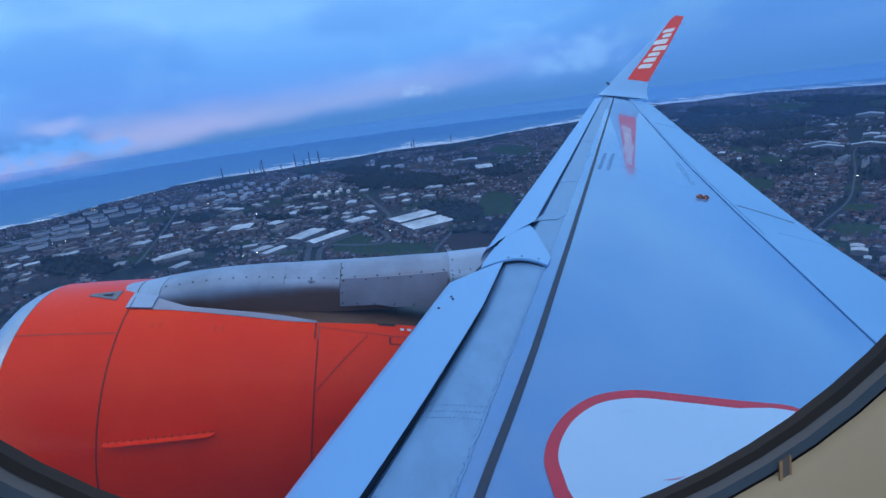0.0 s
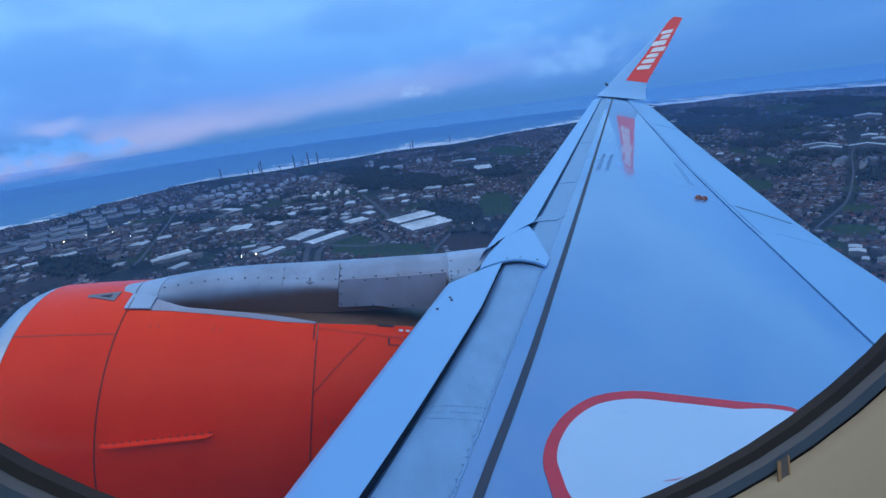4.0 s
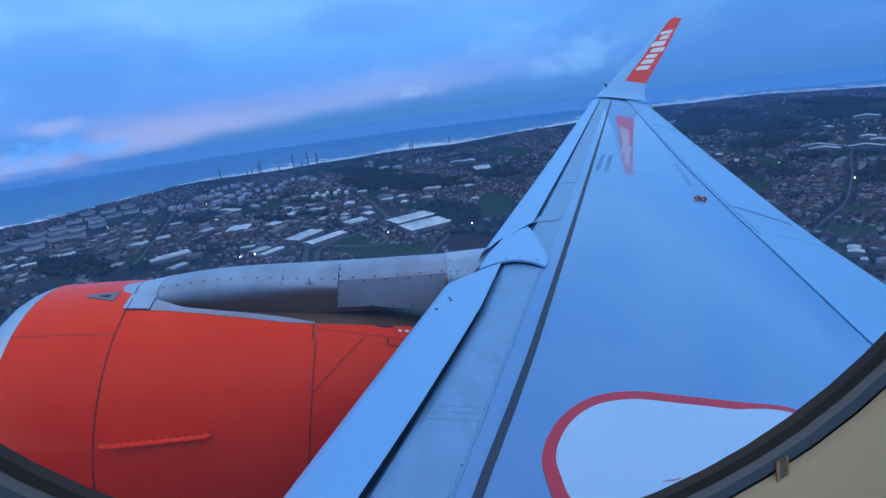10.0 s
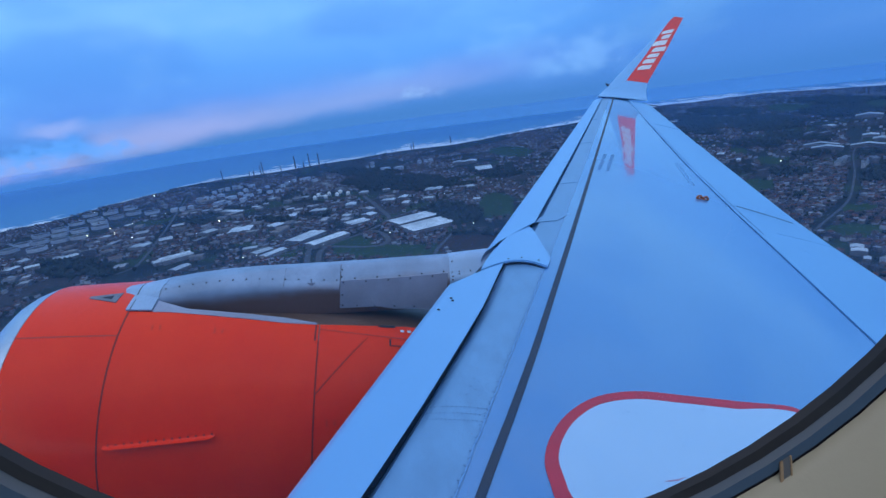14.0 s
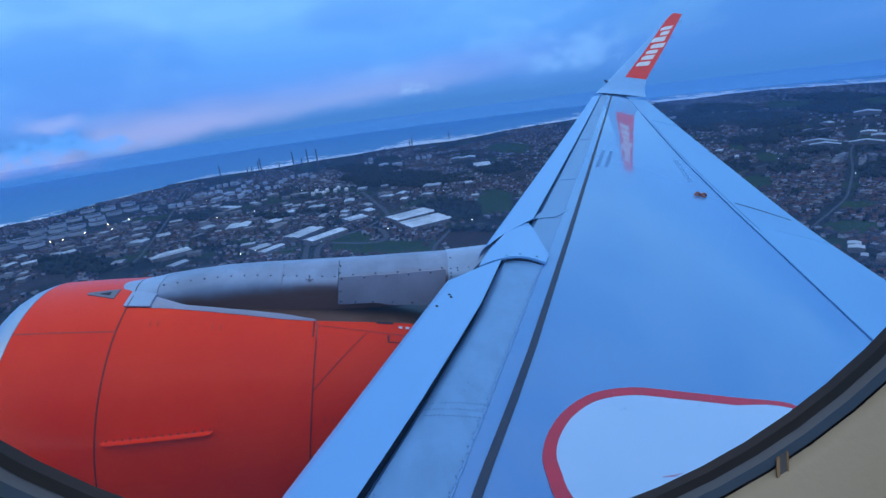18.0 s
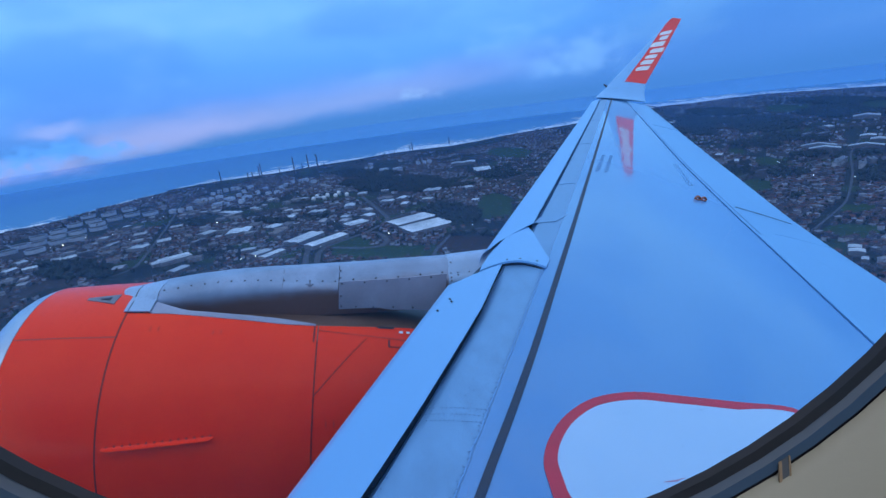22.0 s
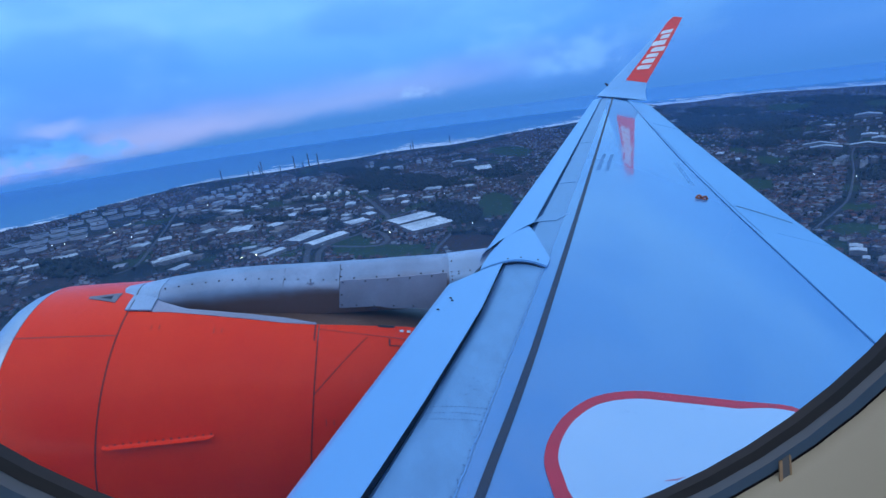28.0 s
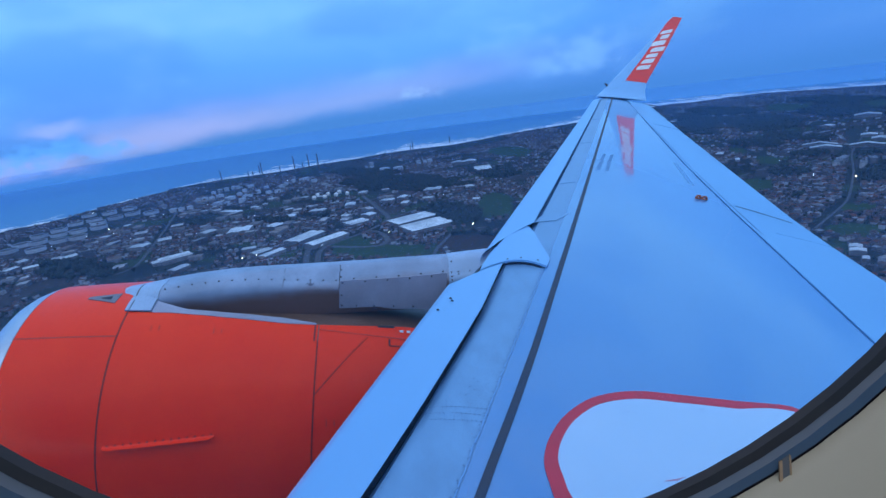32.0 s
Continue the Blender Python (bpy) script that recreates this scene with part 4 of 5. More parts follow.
part("vent_opening", slab(rows, 0.004, Vector((0.1, 0, -1))), M_GAP, inlet_part, "dark vent opening")

# ---------------- pylon ----------------
PY = (0.72, 0.70, 0.587, 0.416, 0.296, 0.159, -0.058, -0.298, -0.497, -0.720, -0.950, -1.180, -1.410, -1.835, -2.45, -3.2)
P_CREST = (-1.072, -1.058, -1.042, -1.005, -0.978, -0.946, -0.907, -0.876, -0.851, -0.829, -0.808, -0.786, -0.759, -0.716, -0.62, -0.44)
P_RIVET = (-1.098, -1.090, -1.075, -1.020, -0.995, -0.966, -0.931, -0.912, -0.911, -0.910, -0.907, -0.892, -0.868, -0.815, -0.75, -0.70)
P_BULGE = (-1.140, -1.138, -1.135, -1.130, -1.105, -1.078, -1.040, -1.010, -0.990, -0.970, -0.962, -0.945, -0.925, -0.880, -0.84, -0.80)
P_WIDE = (0.12, 0.52, 0.88, 1, 1, 1, 1, 1, 1, 1, 1, 1, 1, 1, 1, 1)
NEG_PY = [-v for v in PY]


def along(y, values):
    return lerp(-y, NEG_PY, values)


def pylon_row(y, grow=0.0, whole=True):
    """One section: rounded crest, riveted shoulder, bulged side and the undercut flank below."""
    c, r, d, k = along(y, P_CREST), along(y, P_RIVET), along(y, P_BULGE), along(y, P_WIDE)
    top = max(c, r + 0.006)
    side = [(0.0, top), (0.05, top - 0.001), (0.10, top - 0.25 * (top - r)), (0.150, r), (0.178, r + 0.16 * (d - r)), (0.195, r + 0.32 * (d - r)), (0.206, r + 0.50 * (d - r)),
            (0.212, r + 0.68 * (d - r)), (0.216, r + 0.85 * (d - r)), (0.217, d)]
    if whole:
        side += [(0.214, d - 0.03), (0.208, d - 0.06), (0.200, d - 0.10), (0.190, d - 0.15), (0.178, d - 0.22)]
    pts = [(5.78 - w * k - (grow if w > 0.1 else 0), y, z + (grow if w < 0.1 else 0)) for w, z in side]
    return [Vector(p) for p in reversed(pts)] + [Vector((2 * 5.78 - p[0], p[1], p[2])) for p in pts[1:]]


def pylon_piece(name, y0, y1, material, label, grow=0.0, n=16, whole=True):
    rows = [pylon_row(y0 + (y1 - y0) * i / n, grow, whole) for i in range(n + 1)]
    bm, vs = grid(rows)
    bm.faces.new(vs[0])
    bm.faces.new(vs[-1])
    ob = part(name, bm, material, engine, label)
    ob.data.set_sharp_from_angle(angle=radians(60))
    return ob


def pylon_joint(y, first, last, w=0.006):
    rows = [pylon_row(yy, 0.0015)[first:last] for yy in (y, y - w)]
    part("joint", slab(rows, 0.003), M_RIVET, engine)


pylon_piece("pylon_nose", 0.72, 0.592, M_APRON, "white pylon nose cap", 0.0, 10, False)
pylon_piece("pylon_front_fairing", 0.583, 0.408, M_APRON, "pale riveted front fairing of the pylon", 0.003, 10, False)
pylon_piece("pylon_fairing", 0.404, -1.88, M_PYLON, "grey pylon fairing, brown shade painted into its flank", 0.0, 48)
pylon_piece("pylon_rear_fairing", -1.845, -3.00, M_APRON, "pale pylon fairing joining the wing", 0.006)
pylon_joint(-0.955, 6, 14, 0.007)
pylon_joint(-0.520, 8, 14, 0.004)
pylon_joint(0.407, 5, 14, 0.004)
pylon_joint(0.594, 2, 22, 0.014)
# white apron below the front fairing
rows = [[on_cowl(y, edge_deg(y) + 0.4 + (81.0 - edge_deg(y)) * t, 0.016) for t in (0, 0.25, 0.5, 0.75, 1)] for y in [0.598 - 0.195 * i / 8 for i in range(9)]]
part("pylon_apron", slab(rows, 0.012, Vector((0.3, 0, -1))), M_APRON, engine)
for y in (0.570, 0.408):
    rows = [[on_cowl(y - w, edge_deg(y) + 0.4 + (77.5 - edge_deg(y)) * t, 0.0185) for t in (0, 0.3, 0.6, 1)] for w in (0, 0.005)]
    part("joint", slab(rows, 0.003), M_RIVET, engine)
# pale lip along the cowl's upper edge
rows = []
for i in range(33):
    y = 0.404 - 1.21 * i / 32
    k = (0.85 + 0.15 * i / 32) * min(1.0, 0.25 + (32 - i) / 9)
    rows.append([on_cowl(y, edge_deg(y) - 0.1, 0.004), on_cowl(y, edge_deg(y) + 1.2 * k, 0.010), on_cowl(y, edge_deg(y) + 2.7 * k + 5.0 * max(0.0, 1 - (0.404 - y) / 0.28) ** 1.5, 0.006)])
part("cowl_edge_strip", slab(rows, 0.010, Vector((0.4, 0, -0.9))), M_PANEL, engine, "pale metal strip along the cowl edge")
# access panel on the flank
rows = []
for i in range(17):
    y = -0.962 - 0.86 * i / 16
    r = lerp(y, (-1.83, -1.42, -0.96), (-0.790, -0.842, -0.882))
    low = lerp(y, (-1.85, -1.37, -1.28, -0.962), (-1.105, -1.112, -1.094, -1.114))
    rows.append([Vector((5.567, y, r - 0.006)), Vector((5.555, y, r + 0.3 * (low - r))), Vector((5.550, y, r + 0.65 * (low - r))), Vector((5.548, y, low))])
part("access_panel", slab(rows, 0.008, Vector((1, 0, 0))), M_PANEL, engine, "worn grey access panel with dark fasteners")
side_pts = [Vector((5.628, y, along(y, P_RIVET) + 0.001)) for y in [0.37 - 1.30 * i / 13 for i in range(14)]]
side_pts += [Vector((5.560, y, lerp(y, (-1.83, -1.42, -0.96), (-0.790, -0.842, -0.882)) + dz)) for y, dz in [(-0.985 - 0.80 * i / 9, 0.012 if i % 2 else -0.020) for i in range(10)]]
side_pts += [Vector((5.546, y, -1.088)) for y in (-0.985, -1.10, -1.24, -1.40, -1.56, -1.72)] + [Vector((5.547, -0.98, -1.00))]
side_pts += [Vector((5.66, -0.97, along(-0.97, P_CREST) - 0.02)), Vector((5.60, -0.97, along(-0.97, P_CREST) - 0.06))]
for y in (0.43, 0.49, 0.55):
    row = pylon_row(y, 0.004)
    side_pts += [row[7], row[8].lerp(row[9], 0.5), row[5]]
for y, which in ((-1.868, (7, 9, 11, 12)), (-1.925, (10, 11)), (-2.02, (11,)), (-2.10, (11,))):
    row = pylon_row(y, 0.007)
    side_pts += [row[k] for k in which]
rivets(side_pts, 0.0085, engine, M_RIVET, Vector((-1, 0, 0.1)))
# quarter-turn latch on the upper plate
mid = pylon_row(-0.735, 0.003)[9]
part("latch", box(0.012, 0.030, 0.030, mid, bevel=0.004), M_PANEL, engine, "small worn latch")
rivets([mid + Vector((-0.006, 0.026 * math.cos(a), 0.026 * math.sin(a))) for a in [0.5 + 1.05 * i for i in range(6)]], 0.006, engine, M_RIVET, Vector((-1, 0, 0.4)))
part("pylon_mount", box(0.34, 0.5, 0.62, (5.78, -2.95, -0.80), bevel=0.02), M_PANEL, engine)
rows = [[on_cowl(y, d, -0.13) for d in (60, 67, 80, 90, 100, 113, 120)] for y in [0.6 - 3.2 * i / 8 for i in range(9)]]
part("pylon_base", slab(rows, 0.03), M_FLANK, engine)

pylon = next(o for o in engine.children if o.name == "pylon_fairing")
for o in list(engine.children):
    if o is not pylon and o.name.split(".")[0] in ("pylon_nose", "pylon_front_fairing", "pylon_rear_fairing", "pylon_apron", "latch", "access_panel", "rivets", "joint", "pylon_base"):
        o.parent = pylon

# ---------------- cabin window and wall ----------------
WX, WY, WZ = 1.676, -1.160, 0.6236


def window_row(grow, x, n=64):
    row = []
    for i in range(n):
        a = 2 * math.pi * i / n
        c, s = math.cos(a), math.sin(a)
        b = 0.153 if s < 0 else 0.22
        row.append(Vector((x, WY + ((0.163 if c > 0 else 0.165) + grow) * c, WZ + (b + grow) * s)))
    return row


window = empty("window_1", "oval cabin window with dark rubber seal and grey reveal", "window", ABOARD, kind="structure")
for name, steps, m, lab in (
        ("window_seal", ((0.020, WX + 0.012), (0.0, WX), (0.0012, WX - 0.002), (0.0040, WX - 0.003), (0.0050, WX - 0.0015)), M_SEAL, "dark rubber window seal"),
        ("window_reveal", ((0.0050, WX - 0.002), (0.0065, WX - 0.004), (0.0102, WX - 0.0045)), M_REVEAL, "grey inner window reveal"),
        ("reveal_joint", ((0.0102, WX - 0.0035), (0.0120, WX - 0.0035)), M_GAP, ""),
        ("window_frame", ((0.0120, WX - 0.004), (0.0128, WX - 0.006), (0.0146, WX - 0.008), (0.04, WX - 0.018), (0.09, WX - 0.030)), M_CABIN, "beige plastic window surround")):
    bm, vs = grid([window_row(g, x) for g, x in steps], close_u=True)
    part(name, bm, m, window, lab)
bm, vs = grid([window_row(0.021, WX + 0.012), window_row(0.07, WX + 0.016), window_row(0.13, WX + 0.050)], close_u=True)
part("window_tunnel", bm, M_SEAL, window)


bm = bmesh.new()
for x in (WX + 0.006, WX + 0.010):
    bm.faces.new([bm.verts.new(p) for p in window_row(0.012, x)])
bm.verts.ensure_lookup_table()
for i in range(64):
    bm.faces.new((bm.verts[i], bm.verts[(i + 1) % 64], bm.verts[64 + (i + 1) % 64], bm.verts[64 + i]))
pane = part("pane", bm, M_PANE, window, "clear acrylic pane, faintly hazed, blue veil added for distance haze", False)
pane.visible_shadow = False


def tape_strip(name, first, wide, proud, paint, label):
    """A strip of tape folded over the seal, first to first + wide degrees round the window."""
    rows = []
    for i in range(3):
        row = []
        for k in range(4):
            a = radians(first + wide * i / 2 + 1.2 * k / 3)
            grow, depth = 0.0078 + 0.0046 * k / 3, 0.0044 + 0.0020 * k / 3 + proud
            row.append(Vector((WX - depth, WY + (0.165 + grow) * math.cos(a), WZ + (0.153 + grow) * math.sin(a))))
        rows.append(row)
    return part(name, slab(rows, 0.0006, Vector((1, 0, 0))), paint, window, label)


tape_strip("tape", -132.2, 1.25, 0.0, M_TAPE, "short piece of thin clear tape over the seal")
tape_strip("tape_edge", -132.3, 0.16, 0.0004, M_TAB, "tan edge of the tape")
tape_strip("tape_edge", -131.2, 0.34, 0.0004, M_TAB, "tan edge of the tape")


def holed_wall(grow, x_of, y0, y1, z0, z1, n=64):
    inner_row = [Vector((x_of(p.z), p.y, p.z)) for p in window_row(grow, 0, n)]
    outer_row = []
    for i in range(n):
        a = 2 * math.pi * i / n
        c, s = math.cos(a), math.sin(a)
        k = 1 / max(abs(c), abs(s))
        y = WY + (c * k) * ((y1 - WY) if c > 0 else (WY - y0))
        z = WZ + (s * k) * ((z1 - WZ) if s > 0 else (WZ - z0))
        outer_row.append((y, z))
    rows = []
    for t in (0, 0.04, 0.12, 0.25, 0.45, 0.7, 1):
        rows.append([Vector((x_of(p.z + (q[1] - p.z) * t), p.y + (q[0] - p.y) * t, p.z + (q[1] - p.z) * t)) for p, q in zip(inner_row, outer_row)])
    return grid(rows, close_u=True)[0]


cabin = empty("wall_cabin", "beige cabin side wall round the window", "cabin wall", ABOARD, kind="structure")
part("wall_panel", holed_wall(0.088, lambda z: WX - 0.03, -4.0, 2.0, -0.45, 1.65), M_CABIN, cabin)
part("outer_skin", holed_wall(0.13, lambda z: math.sqrt(max(0.01, 1.975 ** 2 - z * z)) - 0.168, -6.0, 4.0, -1.9, 1.9), M_FUSE, cabin, "white fuselage skin")
for name, rows in (("ceiling", [[(-1.9, y, 1.66), (1.7, y, 1.66)] for y in (-4, 2)]), ("floor", [[(-1.9, y, -0.46), (1.7, y, -0.46)] for y in (-4, 2)]),
                   ("wall_far", [[(-1.9, y, -0.46), (-1.9, y, 1.66)] for y in (-4, 2)]),
                   ("wall_front", [[(-1.9, 2.0, z), (1.7, 2.0, z)] for z in (-0.46, 1.66)]), ("wall_rear", [[(-1.9, -4.0, z), (1.7, -4.0, z)] for z in (-0.46, 1.66)])):
    bm, vs = grid([[Vector(p) for p in r] for r in rows])
    ob = finish(name, bm, M_CABIN)
    tagged(ob, "plain beige cabin lining", "cabin lining", kind="structure")
    ob.matrix_world = ABOARD
lamp_data = bpy.data.lights.new("cabin_light", "AREA")
lamp_data.shape, lamp_data.size, lamp_data.size_y, lamp_data.energy, lamp_data.color = "RECTANGLE", 0.3, 4.0, 13.0, (1.0, 0.95, 0.90)
lamp = new("cabin_light", lamp_data)
lamp.matrix_world = ABOARD @ pose(0.6, -1.0, 1.6)

# ================= the land and sea below; y looks out to sea, x along the coast =================
rng = random.Random(7)
COAST_X = (-4800, -2600, -1535, -1471, -1393, -1383, -1338, -1253, -1243, -1145, -1020, -883, -744, -590, -417, -244, -57, 128, 291, 470, 687, 872, 1079, 1629, 1824, 2089, 2266, 2344, 2446, 2541, 2617, 3400, 4800)
COAST_Y = (200, 1300, 1866, 1916, 1953, 2108, 2228, 2393, 2537, 2628, 2669, 2683, 2696, 2790, 2826, 2928, 2935, 2908, 2992, 3118, 3202, 3262, 3368, 3775, 3645, 3706, 3613, 3446, 3335, 3230, 3046, 2500, 1900)


def coast(x):
    return lerp(x, COAST_X, COAST_Y) + 10 * noise.noise((x * 0.02, 3.1, 0)) + 7 * noise.noise((x * 0.05, 7.7, 0))


xs = [-4700 + 40 * i for i in range(236)]
rows = []
for f in (0.0, 0.25, 0.5, 0.75, 0.9, 0.97, 1.0):
    rows.append([(x, -3500 + (coast(x) - 22 + 3500) * f, 0) for x in xs])
rows.append([(x, coast(x) - 8, -1.5) for x in xs])
rows.append([(x, coast(x) + 14, -5.0) for x in xs])
bm, vs = grid([[Vector(p) for p in r] for r in rows])
tagged(finish("ground", bm, M_GROUND), "dark green fields and scrub of a coastal plain", "ground", kind="structure")

rows = []
for x in xs:
    c = coast(x) + 6
    far = math.sqrt(max(0.0, 4733.0 ** 2 - x * x))
    rows.append([(x, c + (max(far, c + 5) - c) * t, -3.0) for t in (0, 0.1, 0.3, 0.6, 1)])
bm, vs = grid([[Vector(p) for p in r] for r in rows])
tagged(finish("water", bm, M_SEA), "calm blue-grey sea at dusk", "sea", kind="structure")

rows = [[(x, coast(x) - 20 + k * (26 + 10 * noise.noise((x * 0.01, 0, 5))), 0.25 - 2.4 * k) for k in (0, 0.5, 1)] for x in xs]
bm, vs = grid([[Vector(p) for p in r] for r in rows])
tagged(finish("beach", bm, M_SAND), "narrow strip of grey wet sand", "beach", kind="structure")

rows = []
for i in range(97):
    a = radians(-80 + 160 * i / 96)
    rows.append([(4735 * math.sin(a), 4735 * math.cos(a), z) for z in (-30, 200, 400, 700, 1200, 2000, 2900, 4200, 6000, 8000)])
bm, vs = grid([[Vector(p) for p in r] for r in rows])
tagged(finish("backdrop", bm, M_BACK), "far sea, pink cloud bank and blue dusk sky", "sky", kind="structure")

# added sheet: its colour gives the land a bluish distance haze
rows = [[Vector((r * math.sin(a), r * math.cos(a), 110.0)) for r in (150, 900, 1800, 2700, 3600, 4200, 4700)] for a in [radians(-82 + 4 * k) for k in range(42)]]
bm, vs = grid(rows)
tagged(finish("mist_layer", bm, M_HAZE), "see-through bluish sheet added over the plain for distance haze", "mist", kind="stuff")

# surf: ragged lines of breakers along the shore
verts, faces = [], []
for line, (shift, wide, low) in enumerate(((-4, 56, 0.95), (44, 50, 0.60), (92, 50, 0.22), (150, 46, -0.02), (205, 36, -0.2))):
    last = None
    for i in range(790):
        x = -1850 + 6 * i
        rocky = 1.0 + 1.1 * math.exp(-((x + 40) / 260) ** 2) + 0.8 * math.exp(-((x + 760) / 160) ** 2) + 1.8 * max(0.0, min(1.0, (x - 500) / 1000))
        w = wide * rocky * min(1.2, low + 0.22 * (rocky - 1) + 1.3 * noise.noise((x * 0.011, line * 7.0, 3)) + 0.5 * noise.noise((x * 0.05, line * 5.0, 8)))
        c = coast(x) + shift * rocky + 12 * noise.noise((x * 0.017, line * 9.0, 1)) + 5 * noise.noise((x * 0.08, line * 3.0, 6))
        if w < 1.5:
            last = None
            continue
        k = len(verts)
        verts += [(x, c - w * 0.3, -2.6), (x, c + w * 0.3, -1.9), (x, c + w * 0.7, -2.7)]
        if last is not None:
            faces += [(last, k, k + 1, last + 1), (last + 1, k + 1, k + 2, last + 2)]
        last = k
me = bpy.data.meshes.new("surf")
me.from_pydata(verts, [], faces)
me.materials.append(M_FOAM)
tagged(new("surf", me), "white breakers along the shore", "surf", kind="stuff")


def road(points, width, level):
    """A ribbon of asphalt along a smoothed line."""
    dense = []
    for (x0, y0), (x1, y1) in zip(points, points[1:]):
        for i in range(8):
            dense.append(Vector((x0 + (x1 - x0) * i / 8, y0 + (y1 - y0) * i / 8, level)))
    dense.append(Vector((*points[-1], level)))
    for _ in range(4):
        dense = [dense[0]] + [(a + 2 * b + c) / 4 for a, b, c in zip(dense, dense[1:], dense[2:])] + [dense[-1]]
    rows = []
    for i, p in enumerate(dense):
        d = (dense[min(i + 1, len(dense) - 1)] - dense[max(i - 1, 0)]).normalized()
        s = Vector((-d.y, d.x, 0)) * width / 2
        rows.append([p - s, p + s])
    ob = finish("road", slab(rows, 0.3), M_ASPHALT)
    return tagged(ob, "grey asphalt road between houses and sheds", "road", kind="structure")


ROADS = [[(-229, 919), (-243, 1005), (-234, 1050), (-168, 1119), (-144, 1157), (-113, 1231), (-173, 1443), (-222, 1609)],
         [(-166, 1123), (-142, 1125), (-116, 1072), (-106, 1026), (-117, 994), (-155, 1000), (-222, 1036)],
         [(-248, 901), (-271, 1038), (-259, 1075)],
         [(-24, 838), (-12, 917), (11, 985), (25, 1027), (94, 1032)],
         [(-978, 1142), (-826, 1202), (-619, 1276), (-437, 1323), (-233, 1428), (-119, 1632)],
         [(-485, 965), (-400, 999), (-296, 1029), (-272, 1051)],
         [(-666, 1037), (-644, 1084), (-767, 1470), (-1005, 2172)],
         [(680, 1174), (805, 1248), (875, 1230), (1049, 1314), (1118, 1281)],
         [(563, 757), (712, 881), (879, 1081), (1036, 1289), (1282, 1549)],
         [(-113, 1231), (78, 1435), (356, 1700)]]
for i, pts in enumerate(ROADS):
    road(pts, 11 if i in (0, 1, 2) else 4 if i == 8 else 7, 0.34 + 0.03 * i)


def road_gap(x, y):
    best = 1e9
    for pts in ROADS:
        for (x0, y0), (x1, y1) in zip(pts, pts[1:]):
            dx, dy = x1 - x0, y1 - y0
            t = max(0, min(1, ((x - x0) * dx + (y - y0) * dy) / (dx * dx + dy * dy)))
            best = min(best, math.hypot(x - x0 - t * dx, y - y0 - t * dy))
    return best


taken = []          # centre and radius of what stands already


def is_free(x, y, r):
    return all((x - a) ** 2 + (y - b) ** 2 > (r + c) ** 2 for a, b, c in taken)


# ---- storage tanks ----
def make_tank(r, h, floating):
    t = empty("storage_tank", "", "storage tank")
    part("shell", tube([(r, 0), (r, h * 0.98), (r * 1.012, h * 0.985), (r * 1.012, h), (r * 0.985, h), (r * 0.985, h * 0.9)], 32, (True, False)), M_TANK, t)
    if floating:
        part("floating_roof", tube([(r * 0.985, h * 0.86), (r * 0.6, h * 0.85), (0.3, h * 0.87)], 32), M_TANKTOP, t, "dark floating roof")
    else:
        part("dome_roof", tube([(r * 0.99, h), (r * 0.7, h * 1.10), (r * 0.3, h * 1.16), (0.2, h * 1.17)], 32), M_TANK, t)
    part("wind_girder", tube([(r * 1.03, h * 0.80), (r * 1.03, h * 0.83), (r, h * 0.84)], 32, (False, False)), M_TANK, t)
    part("stair", box(1.2, 6, h * 0.5, (r + 0.7, 0, h * 0.5), turn=pose(0, 0, 0, 45)), M_STACK, t)
    return t


big = tagged(make_tank(24, 9.5, True), "large pale steel oil tank with a dark floating roof", group="oil tanks by the refinery")
small = tagged(make_tank(10, 10, False), "small white domed storage tank in the refinery", group="refinery tanks")
OIL_TANKS = ((-1186, 1438), (-1197, 1506), (-1230, 1625), (-1158, 1517), (-1088, 1409), (-1216, 1696), (-1157, 1608), (-1086, 1501), (-1218, 1784), (-1109, 1625), (-1040, 1515), (-1273, 1948), (-1176, 1819), (-1118, 1744), (-1058, 1648), (-1191, 1938), (-1095, 1806), (-1144, 1989), (-1058, 1848), (-977, 1817))
SMALL_TANKS = ((-874, 2115, 10), (-866, 2162, 10), (-803, 1991, 14), (-842, 2170, 10), (-823, 2197, 9), (-804, 2196, 9), (-744, 2177, 13), (-648, 2062, 10), (-729, 1894, 19), (-720, 1967, 10), (-732, 2061, 9), (-663, 1881, 18), (-737, 1797, 16), (-656, 1802, 12), (-699, 1782, 9), (-886, 1788, 13), (-854, 1778, 10), (-831, 1791, 10), (-871, 1959, 11), (-849, 1966, 11))
SMALL_TANKS += ((-820, 1958, 10), (-654, 1978, 9), (-595, 1911, 11), (-562, 1909, 11), (-579, 2034, 9), (-577, 2086, 9), (-562, 2145, 9), (-530, 2148, 9), (-513, 2163, 13), (-463, 2077, 12), (-272, 2432, 10), (-277, 2281, 7), (-255, 2277, 10), (-53, 2241, 9), (-26, 2233, 8), (-5, 2229, 11), (-190, 2143, 20), (-134, 2123, 20))
for i, (x, y) in enumerate(OIL_TANKS):
    m = pose(x, y, 0, 0, 0, rng.uniform(0, 360))
    if i == 0:
        big.matrix_world = m
    else:
        copy_thing(big, m)
    taken.append((x, y, 36))
for i, (x, y, r) in enumerate(SMALL_TANKS):
    m = pose(x, y, 0, 0, 0, rng.uniform(0, 360)) @ Matrix.Diagonal((r / 10, r / 10, 1.1 + 0.25 * rng.random(), 1))
    if i == 0:
        small.matrix_world = m
    else:
        o = copy_thing(small, pose(0, 0, 0))
        o.matrix_world = m
    taken.append((x, y, r + 5))


